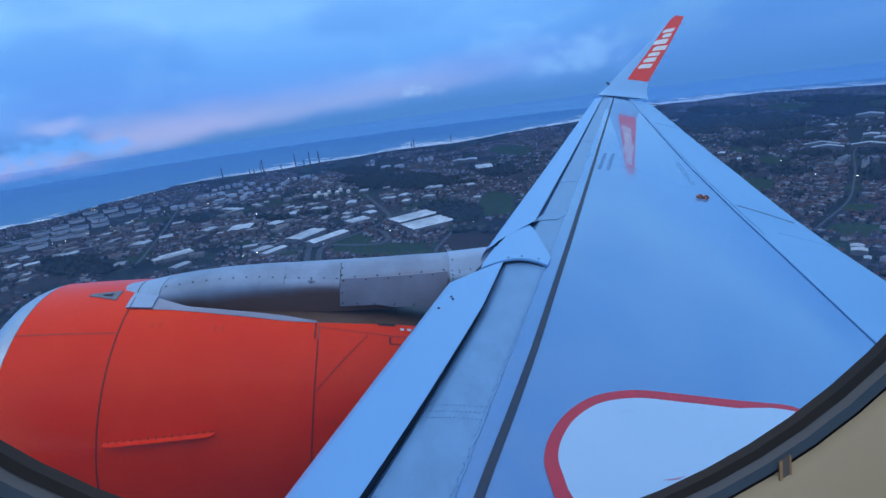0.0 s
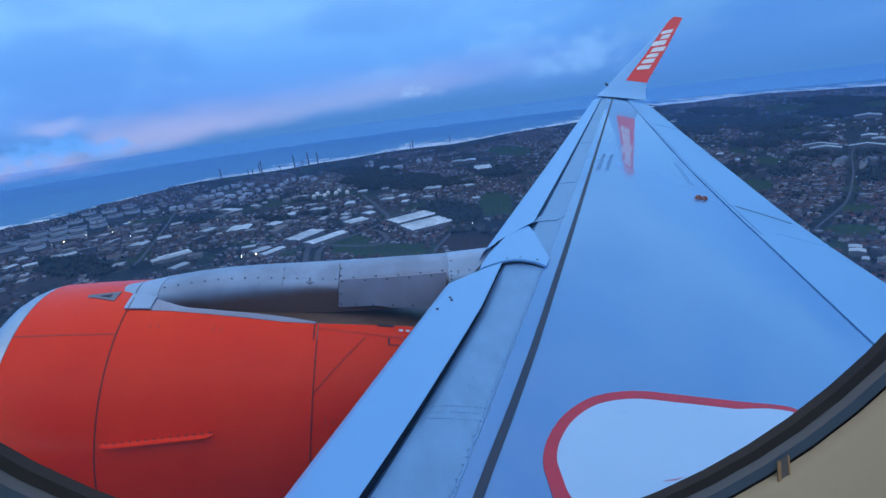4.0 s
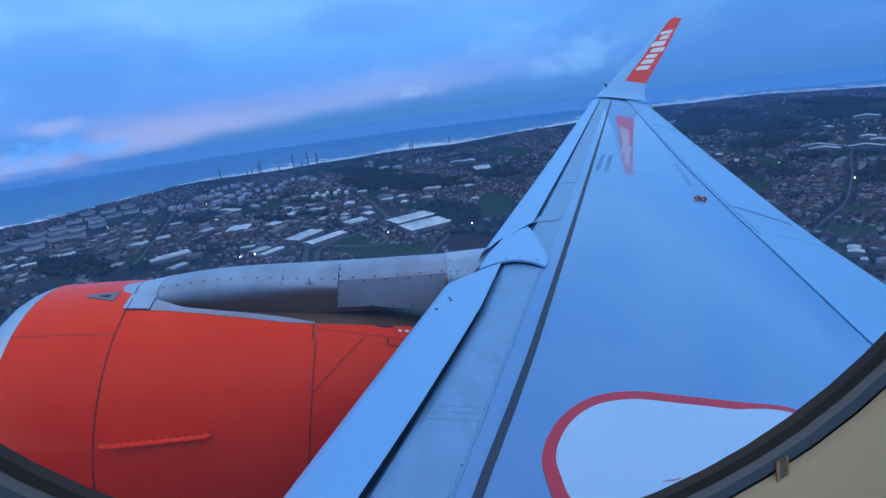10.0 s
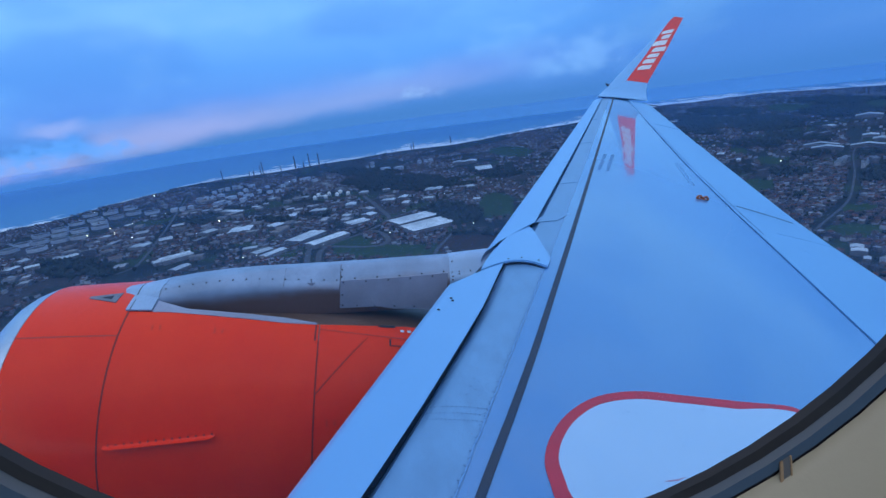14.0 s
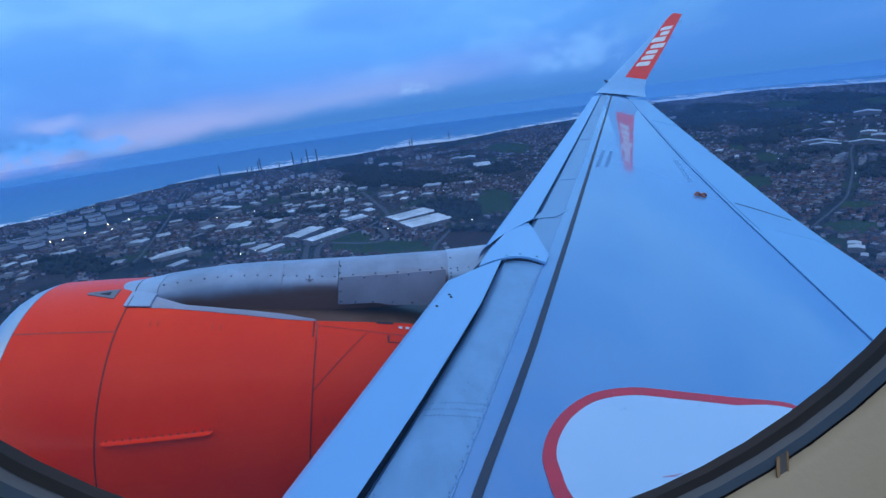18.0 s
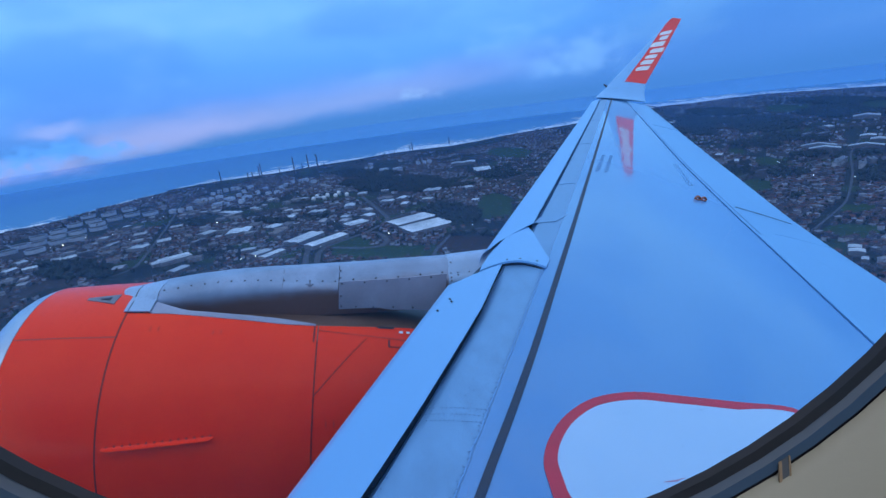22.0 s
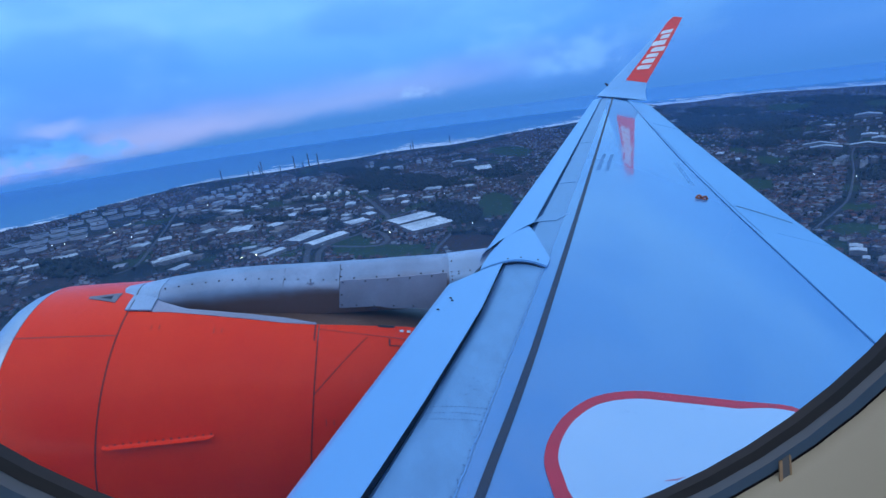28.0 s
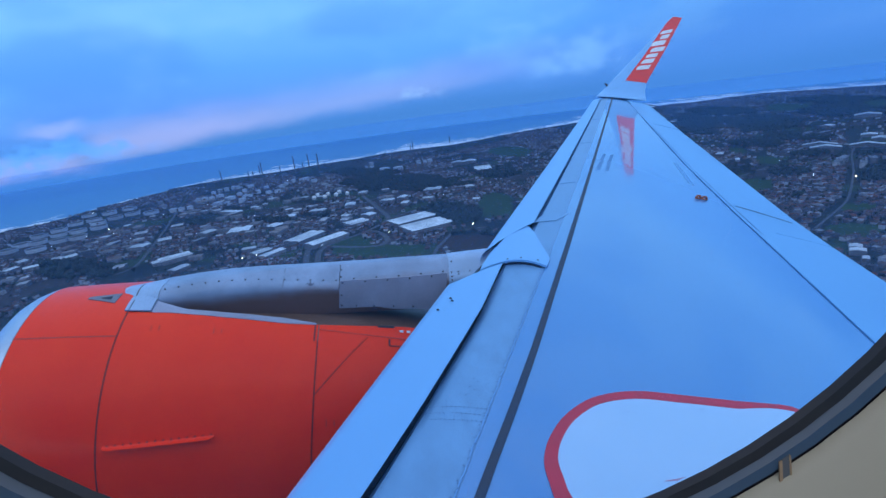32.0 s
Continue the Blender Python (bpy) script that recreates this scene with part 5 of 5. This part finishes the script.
def make_sphere_tank(r):
    """A gas sphere on legs with an equator walkway."""
    t = empty("gas_sphere", "white spherical gas tank on short legs", "gas tank", group="gas spheres in the refinery")
    part("shell", tube([(r * math.cos(a), r * 1.25 + r * math.sin(a)) for a in [radians(-88 + 11 * k) for k in range(17)]], 24), M_LETTER, t)
    part("walkway", tube([(r * 1.01, r * 1.22), (r * 1.10, r * 1.22), (r * 1.10, r * 1.28), (r * 1.01, r * 1.28)], 24, (False, False)), M_STACK, t)
    for k in range(8):
        a = math.pi * k / 4
        leg = part("leg", tube([(0.5, 0), (0.5, r * 1.25)], 8), M_TANK, t)
        leg.matrix_basis = Matrix.Translation((r * 0.98 * math.cos(a), r * 0.98 * math.sin(a), 0))
    return t


sphere = make_sphere_tank(6.6)
for i, (x, y) in enumerate(((-377, 1641), (-375, 1688), (-342, 1636), (-340, 1683), (-309, 1651), (-306, 1699), (-273, 1645))):
    if i == 0:
        sphere.matrix_world = pose(x, y, 0)
    else:
        copy_thing(sphere, pose(x, y, 0, 0, 0, 20 * i))
    taken.append((x, y, 10))

# ---- where woods, meadows and villages lie ----
# each patch: centre, and half its spread along the shore and inland
WOODS = ((-807, 1132, 127, -53, -62, 97), (21, 1200, 80, -49, 5, 109), (-126, 1771, 211, -173, -8, 165), (52, 944, 61, -30, 5, 54), (1149, 2370, 69, -173, 174, 360), (1309, 2097, 55, -148, 164, 265), (790, 1164, 29, -27, 34, 51), (903, 1059, 30, -28, 79, 96), (1683, 2129, 42, -212, 141, 180), (1972, 2606, 16, -279, 119, 160), (1508, 2777, 51, -236, 114, 211), (-284, 2165, 156, -145, -14, 130))
WOODS += ((-323, 1410, 35, -21, -9, 49), (-697, 1514, 47, -27, -27, 65), (1125, 1641, 49, -85, 51, 76), (992, 1277, 59, -71, 36, 47), (664, 942, 10, -7, 16, 23), (715, 1234, 35, -33, 29, 51), (209, 1705, 65, -61, 15, 106), (991, 1596, 46, -67, 38, 62), (-441, 1389, 54, -31, -11, 40), (693, 1919, 138, -193, 65, 178))
FIELDS = ((-125, 955, 93, -46, -4, 48), (138, 1237, 38, -25, 19, 141), (-198, 1068, 64, -32, -6, 44), (-70, 952, 45, -21, -1, 27), (853, 1335, 19, -21, 32, 52), (689, 828, 21, -13, 22, 27), (602, 729, 32, -17, 23, 29), (1708, 2523, 21, -130, 100, 150), (676, 1082, 24, -19, 33, 55), (332, 2244, 80, -104, 28, 180), (883, 1529, 17, -22, 27, 48), (1852, 2181, 9, -73, 110, 132), (-315, 1014, 31, -14, -7, 26), (50, 925, 60, -29, 5, 59))
TOWNS = ((726, 955, 66, -49, 119, 161), (1095, 1973, 51, -101, 103, 187), (1183, 1586, 19, -33, 45, 61), (927, 1175, 25, -26, 40, 52), (1750, 3498, 46, -435, 142, 284), (815, 1519, 26, -32, 40, 75), (615, 885, 28, -18, 46, 69), (2251, 3207, -31, -821, 111, 159), (505, 589, 26, -11, 33, 41), (155, 1423, 71, -54, 12, 91), (484, 2669, 130, -218, 75, 396), (740, 862, 19, -13, 104, 126))


def inside(patch, x, y):
    """0 at the middle of a slanted oval patch, 1 on its edge."""
    cx, cy, ax, ay, bx, by = patch
    k = ax * by - ay * bx
    u, v = ((x - cx) * by - (y - cy) * bx) / k, ((y - cy) * ax - (x - cx) * ay) / k
    return u * u + v * v


def in_wood(x, y):
    rag = 0.7 * noise.noise((x * 0.012, y * 0.012, 2))
    return any(inside(p, x, y) + rag < 1 for p in WOODS)


def in_field(x, y):
    return any(inside(p, x, y) < 1.05 for p in FIELDS)


def in_farm(x, y):
    return any((x - a) ** 2 + (y - b) ** 2 < 80 ** 2 for a, b in OIL_TANKS)


# ---- stacks ----
def make_stack(h, r):
    t = empty("chimney", "tall thin dark refinery chimney", "chimney", group="refinery chimneys")
    part("shaft", tube([(r * 1.5, 0), (r * 1.25, h * 0.3), (r, h)], 14), M_STACK, t)
    for k in (0.45, 0.72, 0.95):
        part("platform", tube([(r * 1.15, h * k), (r * 2.0, h * k), (r * 2.0, h * k + 1.4), (r * 1.15, h * k + 1.4)], 14, (False, False)), M_STACK, t)
    part("cap", tube([(r * 1.05, h), (r * 1.2, h + 0.5), (r * 1.2, h + 2.5), (r * 0.8, h + 2.5)], 14), M_TANK, t)
    return t


for x, y, h, r in ((-1018, 2593, 50, 1.9), (-839, 2623, 46, 1.9), (-824, 2609, 61, 2.1), (-853, 2559, 30, 1.7), (-883, 2586, 28, 1.6), (-741, 2631, 28, 1.6), (-633, 2490, 78, 2.3), (-640, 2681, 31, 1.7), (-600, 2641, 70, 2.2), (-515, 2455, 79, 2.3), (-98, 2801, 35, 1.7), (-87, 2847, 48, 1.9), (117, 2997, 37, 1.8)):
    make_stack(h, r).matrix_world = pose(x, y, 0)


# ---- sheds and blocks ----
def make_shed(w, d, h, bays, roof_label, roof):
    t = empty("warehouse", roof_label, "warehouse", group="warehouses on the industrial estate")
    part("wall", box(w, d, h, (0, 0, h / 2)), M_SHED, t, "", False)
    for b in range(bays):
        c = -d / 2 + d * (b + 0.5) / bays
        k = d / bays / 2
        rows = [[(s * (w / 2 + 0.6), c - k + 0.15, h + 0.05), (s * (w / 2 + 0.6), c, h + 0.05 + k * 0.16), (s * (w / 2 + 0.6), c + k - 0.15, h + 0.05)] for s in (-1, 1)]
        part("roof_bay", slab([[Vector(p) for p in r] for r in rows], 0.4), roof, t, "", False)
    for s in range(max(2, int(w / 22))):
        part("loading_door", box(5, 0.3, 4.5, (-w / 2 + (s + 0.5) * w / max(2, int(w / 22)), -d / 2 - 0.12, 2.3)), M_STACK, t, "", False)
    return t


SHEDS = ((-61, 1168, 98, 61, 9, 3, 30), (-29, 1090, 94, 71, 9, 3, 26), (-294, 1125, 80, 46, 9, 2, 58), (-238, 1076, 91, 34, 9, 1, 47), (-494, 1294, 56, 55, 9, 2, 96), (-193, 1216, 48, 44, 7, 2, 34), (-566, 1095, 62, 42, 9, 2, 38), (-518, 1004, 36, 24, 7, 1, 63), (-946, 1192, 29, 28, 7, 1, 37), (-996, 1193, 32, 23, 7, 1, 81), (-733, 1266, 32, 45, 7, 2, 83), (124, 2053, 40, 95, 9, 2, 80))
SHEDS += ((172, 1815, 55, 95, 9, 4, -2), (-134, 1449, 25, 38, 7, 2, 72), (-93, 1467, 33, 24, 7, 1, 71), (-6, 1532, 39, 50, 7, 2, 78), (-325, 1429, 28, 45, 7, 2, 79), (-239, 1457, 38, 29, 7, 1, 93), (-392, 1400, 33, 25, 7, 1, 93), (-627, 1605, 22, 95, 7, 4, 55), (-1024, 1269, 22, 33, 7, 1, 57), (-370, 1051, 38, 28, 7, 1, 47), (-339, 1028, 52, 22, 7, 1, 55), (-406, 1092, 29, 20, 7, 1, 8))
SHEDS += ((-690, 1310, 31, 39, 7, 2, 26), (-897, 1249, 37, 34, 7, 1, 55), (-860, 1261, 30, 35, 7, 1, 46), (-596, 1078, 22, 26, 7, 1, 34), (-591, 1331, 37, 34, 7, 1, 64), (-410, 1303, 35, 39, 7, 2, 56), (-171, 1285, 23, 35, 7, 1, 48), (1054, 1422, 20, 81, 7, 1, 49), (1113, 1334, 19, 75, 7, 1, 47), (1236, 1478, 29, 38, 7, 1, 48), (1205, 1404, 37, 37, 7, 1, 48), (540, 650, 13, 15, 7, 1, 49))
SHEDS += ((531, 635, 12, 18, 7, 1, 52), (518, 606, 11, 8, 7, 1, 50), (812, 1482, 25, 19, 7, 1, 53), (793, 1361, 27, 11, 7, 1, 59), (1149, 2517, 81, 38, 9, 2, 64), (1032, 1370, 19, 70, 7, 1, 50), (1552, 1870, 45, 78, 9, 1, 49))
for x, y, w, d, h, bays, turn in SHEDS:
    make_shed(w, d, h, bays, "long shed with a pale ribbed metal roof", M_METAL_ROOF).matrix_world = pose(x, y, 0, 0, 0, turn)
    taken.append((x, y, 0.42 * max(w, d) + 5))
made = 0
while made < 16:                              # pale roofs among the dull ones
    x, y = rng.uniform(-950, 150), rng.uniform(1080, 1700)
    w, d = rng.uniform(14, 30), rng.uniform(16, 40)
    if made > 12:
        x, y = rng.uniform(700, 1500), rng.uniform(900, 2300)
    if not is_free(x, y, w * 0.5) or road_gap(x, y) < 26 or in_farm(x, y) or in_wood(x, y) or in_field(x, y):
        continue
    make_shed(w, d, rng.uniform(6, 9), rng.choice((1, 2)), "shed with a pale ribbed metal roof", M_METAL_ROOF).matrix_world = pose(x, y, 0, 0, 0, rng.uniform(-35, 30))
    taken.append((x, y, w * 0.5))
    made += 1
made = 0
while made < 85:
    x, y = rng.uniform(-1000, -120), rng.uniform(1040, 2000)
    w, d = rng.uniform(12, 32), rng.uniform(13, 40)
    if not is_free(x, y, w * 0.5) or road_gap(x, y) < 26 or in_farm(x, y) or in_wood(x, y) or in_field(x, y):
        continue
    make_shed(w, d, rng.uniform(6, 10), rng.choice((1, 1, 2)), "medium shed with a weathered grey roof", M_DULL_ROOF).matrix_world = pose(x, y, 0, 0, 0, rng.choice((10, 16, -30, 22, -12, 40)))
    taken.append((x, y, w * 0.5))
    made += 1


def make_block(w, d, floors):
    h = floors * 3.0
    t = empty("apartment_block", "pale apartment block with rows of dark windows", "apartment block", group="apartment blocks")
    part("wall", box(w, d, h, (0, 0, h / 2)), M_WALL1, t, "", False)
    part("roof", box(w + 0.8, d + 0.8, 0.8, (0, 0, h + 0.4)), M_SHED, t, "", False)
    part("lift_house", box(4, 4, 3, (w * 0.2, 0, h + 2.3)), M_WALL1, t, "", False)
    for f in range(floors):
        for s in (-1, 1):
            part("window_band", box(w * 0.9, 0.3, 1.3, (0, s * (d / 2 + 0.05), f * 3.0 + 1.8)), M_WINDOWS, t, "", False)
    return t


for x, y, w, d, f, turn in ((940, 1190, 38, 13, 4, 40), (905, 1160, 36, 13, 4, 40), (975, 1150, 36, 13, 4, 60), (930, 1120, 34, 13, 4, 50), (1190, 1590, 40, 13, 4, 20), (1160, 1620, 36, 13, 4, 30), (-850, 1250, 34, 13, 5, 20), (-560, 1210, 34, 13, 5, 60)):
    make_block(w, d, f).matrix_world = pose(x, y, 0, 0, 0, turn)
    taken.append((x, y, 22))

# ---- meadows ----
for i, (cx, cy, ax, ay, bx, by) in enumerate(FIELDS):
    rim = []
    for k in range(48):
        a = math.pi * k / 24
        c, sn = math.cos(a), math.sin(a)
        sq = 1 / max(abs(c), abs(sn)) ** 0.6 * (1 + 0.10 * noise.noise((c * 2, sn * 2, i)))
        rim.append((c * sq, sn * sq))
    rows = [[Vector((cx + q * (u * ax + v * bx), cy + q * (u * ay + v * by), 0.22 + 0.012 * i)) for u, v in rim] for q in (0.02, 0.35, 0.7, 1)]
    bm, vs = grid(rows, close_u=True)
    bm.faces.new(vs[0])
    last = i == len(FIELDS) - 1
    tagged(finish("field", bm, M_HEATH if last else M_MEADOW), "brown heath" if last else "green meadow between the woods", "field", kind="structure")

ICO = bmesh.new()
bmesh.ops.create_icosphere(ICO, subdivisions=1, radius=1.0)
ICO_V = [v.co.copy() for v in ICO.verts]
ICO_F = [[v.index for v in f.verts] for f in ICO.faces]
ICO.free()


def crowns(places, name, label):
    """Crowns of many uneven clumps, three to a tree."""
    verts, faces = [], []
    for x, y, r, h in places:
        for k in range(3):
            cx, cy, cz = x + rng.uniform(-0.5, 0.5) * r, y + rng.uniform(-0.5, 0.5) * r, h * rng.uniform(0.45, 0.8)
            rr = r * rng.uniform(0.5, 0.85)
            base = len(verts)
            verts += [(cx + v.x * rr * rng.uniform(0.6, 1.3), cy + v.y * rr * rng.uniform(0.6, 1.3), cz + v.z * rr * rng.uniform(0.7, 1.4)) for v in ICO_V]
            faces += [[base + i for i in f] for f in ICO_F]
    me = bpy.data.meshes.new(name)
    me.from_pydata(verts, [], faces)
    me.materials.append(M_LEAF)
    return tagged(new(name, me), label, "woodland", kind="stuff")


places = []
for patch in WOODS:
    cx, cy, ax, ay, bx, by = patch
    n = int(abs(ax * by - ay * bx) * 3.14 / 62)
    for _ in range(min(n, 2800)):
        u, v = rng.uniform(-1.3, 1.3), rng.uniform(-1.3, 1.3)
        x, y = cx + u * ax + v * bx, cy + u * ay + v * by
        if in_wood(x, y) and y < coast(x) - 50 and is_free(x, y, 6) and road_gap(x, y) > 10 and not in_field(x, y):
            places.append((x, y, rng.uniform(4, 7.5), rng.uniform(7, 13)))
crowns(places, "woods", "dark evergreen woods between the villages")

# ---- houses ----
def density(x, y):
    if x > 40 + 0.18 * (y - 1000):
        d = 0.02 + 0.55 * noise.noise((x * 0.02, y * 0.02, 9))
        for p in TOWNS:
            d += 2.4 * math.exp(-1.2 * inside(p, x, y))
        return d
    d = 0.55 + 1.5 * noise.noise((x * 0.0034, y * 0.0034, 4)) + 1.0 * noise.noise((x * 0.011, y * 0.011, 9))
    if -950 < x < -150 and y > 1550:
        d -= 0.35
    if y > 2250:
        d -= 0.45
    return d


def street_turn(x, y):
    return 25 * round(4 * noise.noise((x * 0.002, y * 0.002, 12))) + 12


houses = []
cells = {}
for _ in range(170000):
    if rng.random() < 0.55:
        x, y = rng.uniform(-1600, 420), rng.uniform(860, 2700)
    elif rng.random() < 0.55:
        x, y = rng.uniform(460, 1150), rng.uniform(520, 1600)
    else:
        x, y = rng.uniform(420, 2500), rng.uniform(1400, 3700)
    if y > coast(x) - 60 or rng.random() > density(x, y) * 1.1 or in_wood(x, y) or in_field(x, y) or in_farm(x, y):
        continue
    a = radians(street_turn(x, y))
    u, v = x * math.cos(a) + y * math.sin(a), -x * math.sin(a) + y * math.cos(a)
    v = round(v / 16) * 16 + rng.uniform(-2, 2)                    # rows along the streets
    x, y = u * math.cos(a) - v * math.sin(a), u * math.sin(a) + v * math.cos(a)
    key = (int(x // 12), int(y // 12))
    if any((key[0] + i, key[1] + j) in cells and (cells[(key[0] + i, key[1] + j)][0] - x) ** 2 + (cells[(key[0] + i, key[1] + j)][1] - y) ** 2 < 64 for i in (-1, 0, 1) for j in (-1, 0, 1)):
        continue
    if road_gap(x, y) < 15 or not is_free(x, y, 7):
        continue
    cells[key] = (x, y)
    houses.append((x, y, math.degrees(a) + rng.choice((0, 0, 90)) + rng.uniform(-5, 5), rng.uniform(5.8, 9.5), rng.uniform(5.2, 7.2), rng.choice((3.2, 4.6, 5.2, 5.6, 6.6))))
houses.sort(key=lambda h: math.hypot(h[0], h[1]))
near, rest = houses[:290], houses[290:]


def house_shape(w, d, h):
    """Wall and hipped roof as vertex and face lists."""
    x, y = w / 2, d / 2
    wall_v = [(-x, -y, 0), (x, -y, 0), (x, y, 0), (-x, y, 0), (-x, -y, h), (x, -y, h), (x, y, h), (-x, y, h)]
    wall_f = [(0, 1, 5, 4), (1, 2, 6, 5), (2, 3, 7, 6), (3, 0, 4, 7)]
    x, y, r = x + 0.5, y + 0.5, h + d * 0.22
    e = max(0.6, x - y)
    roof_v = [(-x, -y, h), (x, -y, h), (x, y, h), (-x, y, h), (-e, 0, r), (e, 0, r)]
    roof_f = [(0, 1, 5, 4), (1, 2, 5), (2, 3, 4, 5), (3, 0, 4), (3, 2, 1, 0)]
    return wall_v, wall_f, roof_v, roof_f


def from_lists(name, v, f, material, parent=None):
    me = bpy.data.meshes.new(name)
    me.from_pydata(v, [], f)
    me.materials.append(material)
    ob = new(name, me)
    ob.parent = parent
    return ob


def make_house(w, d, h, label):
    t = empty("house", label, "house", group="village houses")
    wv, wf, rv, rf = house_shape(w, d, h)
    from_lists("wall", wv, wf, M_WALL1, t)
    from_lists("roof", rv, rf, M_ROOF1, t)
    part("chimney", box(0.8, 0.8, 2.0, (w * 0.2, d * 0.15, h + d * 0.22)), M_WALL1, t, "", False)
    for k in range(2):
        part("window", box(1.3, 0.12, 1.3, (-w / 4 + k * w / 2, -d / 2 - 0.02, h - 1.6)), M_WINDOWS, t, "", False)
    return t


kinds = [make_house(w, d, h, lab) for w, d, h, lab in ((7.5, 6.5, 5.6, "two-storey pale house with a clay tile roof"), (10.5, 7, 5.8, "long two-storey house with a hipped tile roof"),
                                                       (9, 7.5, 3.2, "low single-storey house with a tile roof"), (8, 7.5, 7.5, "tall pale house with a hipped tile roof"))]
used = [False] * 4
for x, y, turn, w, d, h in near:
    k = 2 if h < 4 else 3 if h > 7 else 1 if w > 9 else 0
    if used[k]:
        copy_thing(kinds[k], pose(x, y, 0, 0, 0, turn))
    else:
        kinds[k].matrix_world = pose(x, y, 0, 0, 0, turn)
        used[k] = True
wv_all, wf_all, rv_all, rf_all = [], [], [], []
for x, y, turn, w, d, h in rest:
    c, s = math.cos(radians(turn)), math.sin(radians(turn))
    wv, wf, rv, rf = house_shape(w, d, h)
    for src_v, src_f, dst_v, dst_f in ((wv, wf, wv_all, wf_all), (rv, rf, rv_all, rf_all)):
        base = len(dst_v)
        dst_v += [(x + p[0] * c - p[1] * s, y + p[0] * s + p[1] * c, p[2]) for p in src_v]
        dst_f += [[base + i for i in f] for f in src_f]
town = empty("far_houses", "thousands of small houses spread over the plain", "houses", kind="stuff")
tagged(from_lists("walls", wv_all, wf_all, M_WALLS, town), kind="stuff")
tagged(from_lists("roofs", rv_all, rf_all, M_ROOF, town), kind="stuff")

# garden trees and hedges
places = []
for x, y, turn, w, d, h in houses:
    if rng.random() < 0.55:
        a = rng.uniform(0, 6.28)
        places.append((x + 8 * math.cos(a), y + 8 * math.sin(a), rng.uniform(1.8, 3.6), rng.uniform(4, 8)))
for _ in range(5200):
    x, y = rng.uniform(-1500, 2500), rng.uniform(600, 3500)
    if y < coast(x) - 60 and not in_field(x, y) and not in_farm(x, y) and noise.noise((x * 0.01, y * 0.01, 20)) > 0.1 and is_free(x, y, 5) and road_gap(x, y) > 10:
        places.append((x, y, rng.uniform(2.5, 5), rng.uniform(5, 10)))
crowns(places, "garden_trees", "scattered dark garden trees and hedges")

# ---- street lamps ----
def make_lamp(material, label, r, h):
    t = empty("street_lamp", label, "street lamp", group="street lamps")
    part("pole", tube([(0.18, 0), (0.1, h)], 8), M_POLE, t)
    part("arm", box(0.12, 2.0, 0.12, (0, -1.0, h)), M_POLE, t)
    bm = bmesh.new()
    bmesh.ops.create_icosphere(bm, subdivisions=2, radius=r)
    bmesh.ops.scale(bm, vec=(1, 1.2, 0.6), verts=bm.verts)
    bmesh.ops.translate(bm, vec=(0, -2.0, h), verts=bm.verts)
    part("lamp_head", bm, material, t)
    return t


warm, cool = make_lamp(M_LAMP_W, "street lamp with a warm glow", 0.7, 11), make_lamp(M_LAMP_C, "floodlight mast with a cool white glow", 0.45, 16)
spots_w = list(((-985, 1469), (-968, 1550), (-930, 1593), (-874, 1693), (-602, 1440), (-1268, 1965), (-907, 1467), (-1030, 1387), (-1002, 1401), (-1180, 2245), (-388, 997), (-761, 1765)))
spots_c = list(((-1013, 1369), (-490, 1417), (-422, 1702), (-577, 2114), (-242, 1216), (762, 1041), (-785, 1336)))
for _ in range(8):
    pts = rng.choice(ROADS)
    (x0, y0), (x1, y1) = rng.choice(list(zip(pts, pts[1:])))
    t = rng.random()
    (spots_w if rng.random() < 0.6 else spots_c).append((x0 + (x1 - x0) * t + 9, y0 + (y1 - y0) * t))
for proto, spots in ((warm, spots_w), (cool, spots_c)):
    proto.matrix_world = pose(*spots[0], 0)
    for x, y in spots[1:]:
        copy_thing(proto, pose(x, y, 0, 0, 0, rng.uniform(0, 360)))
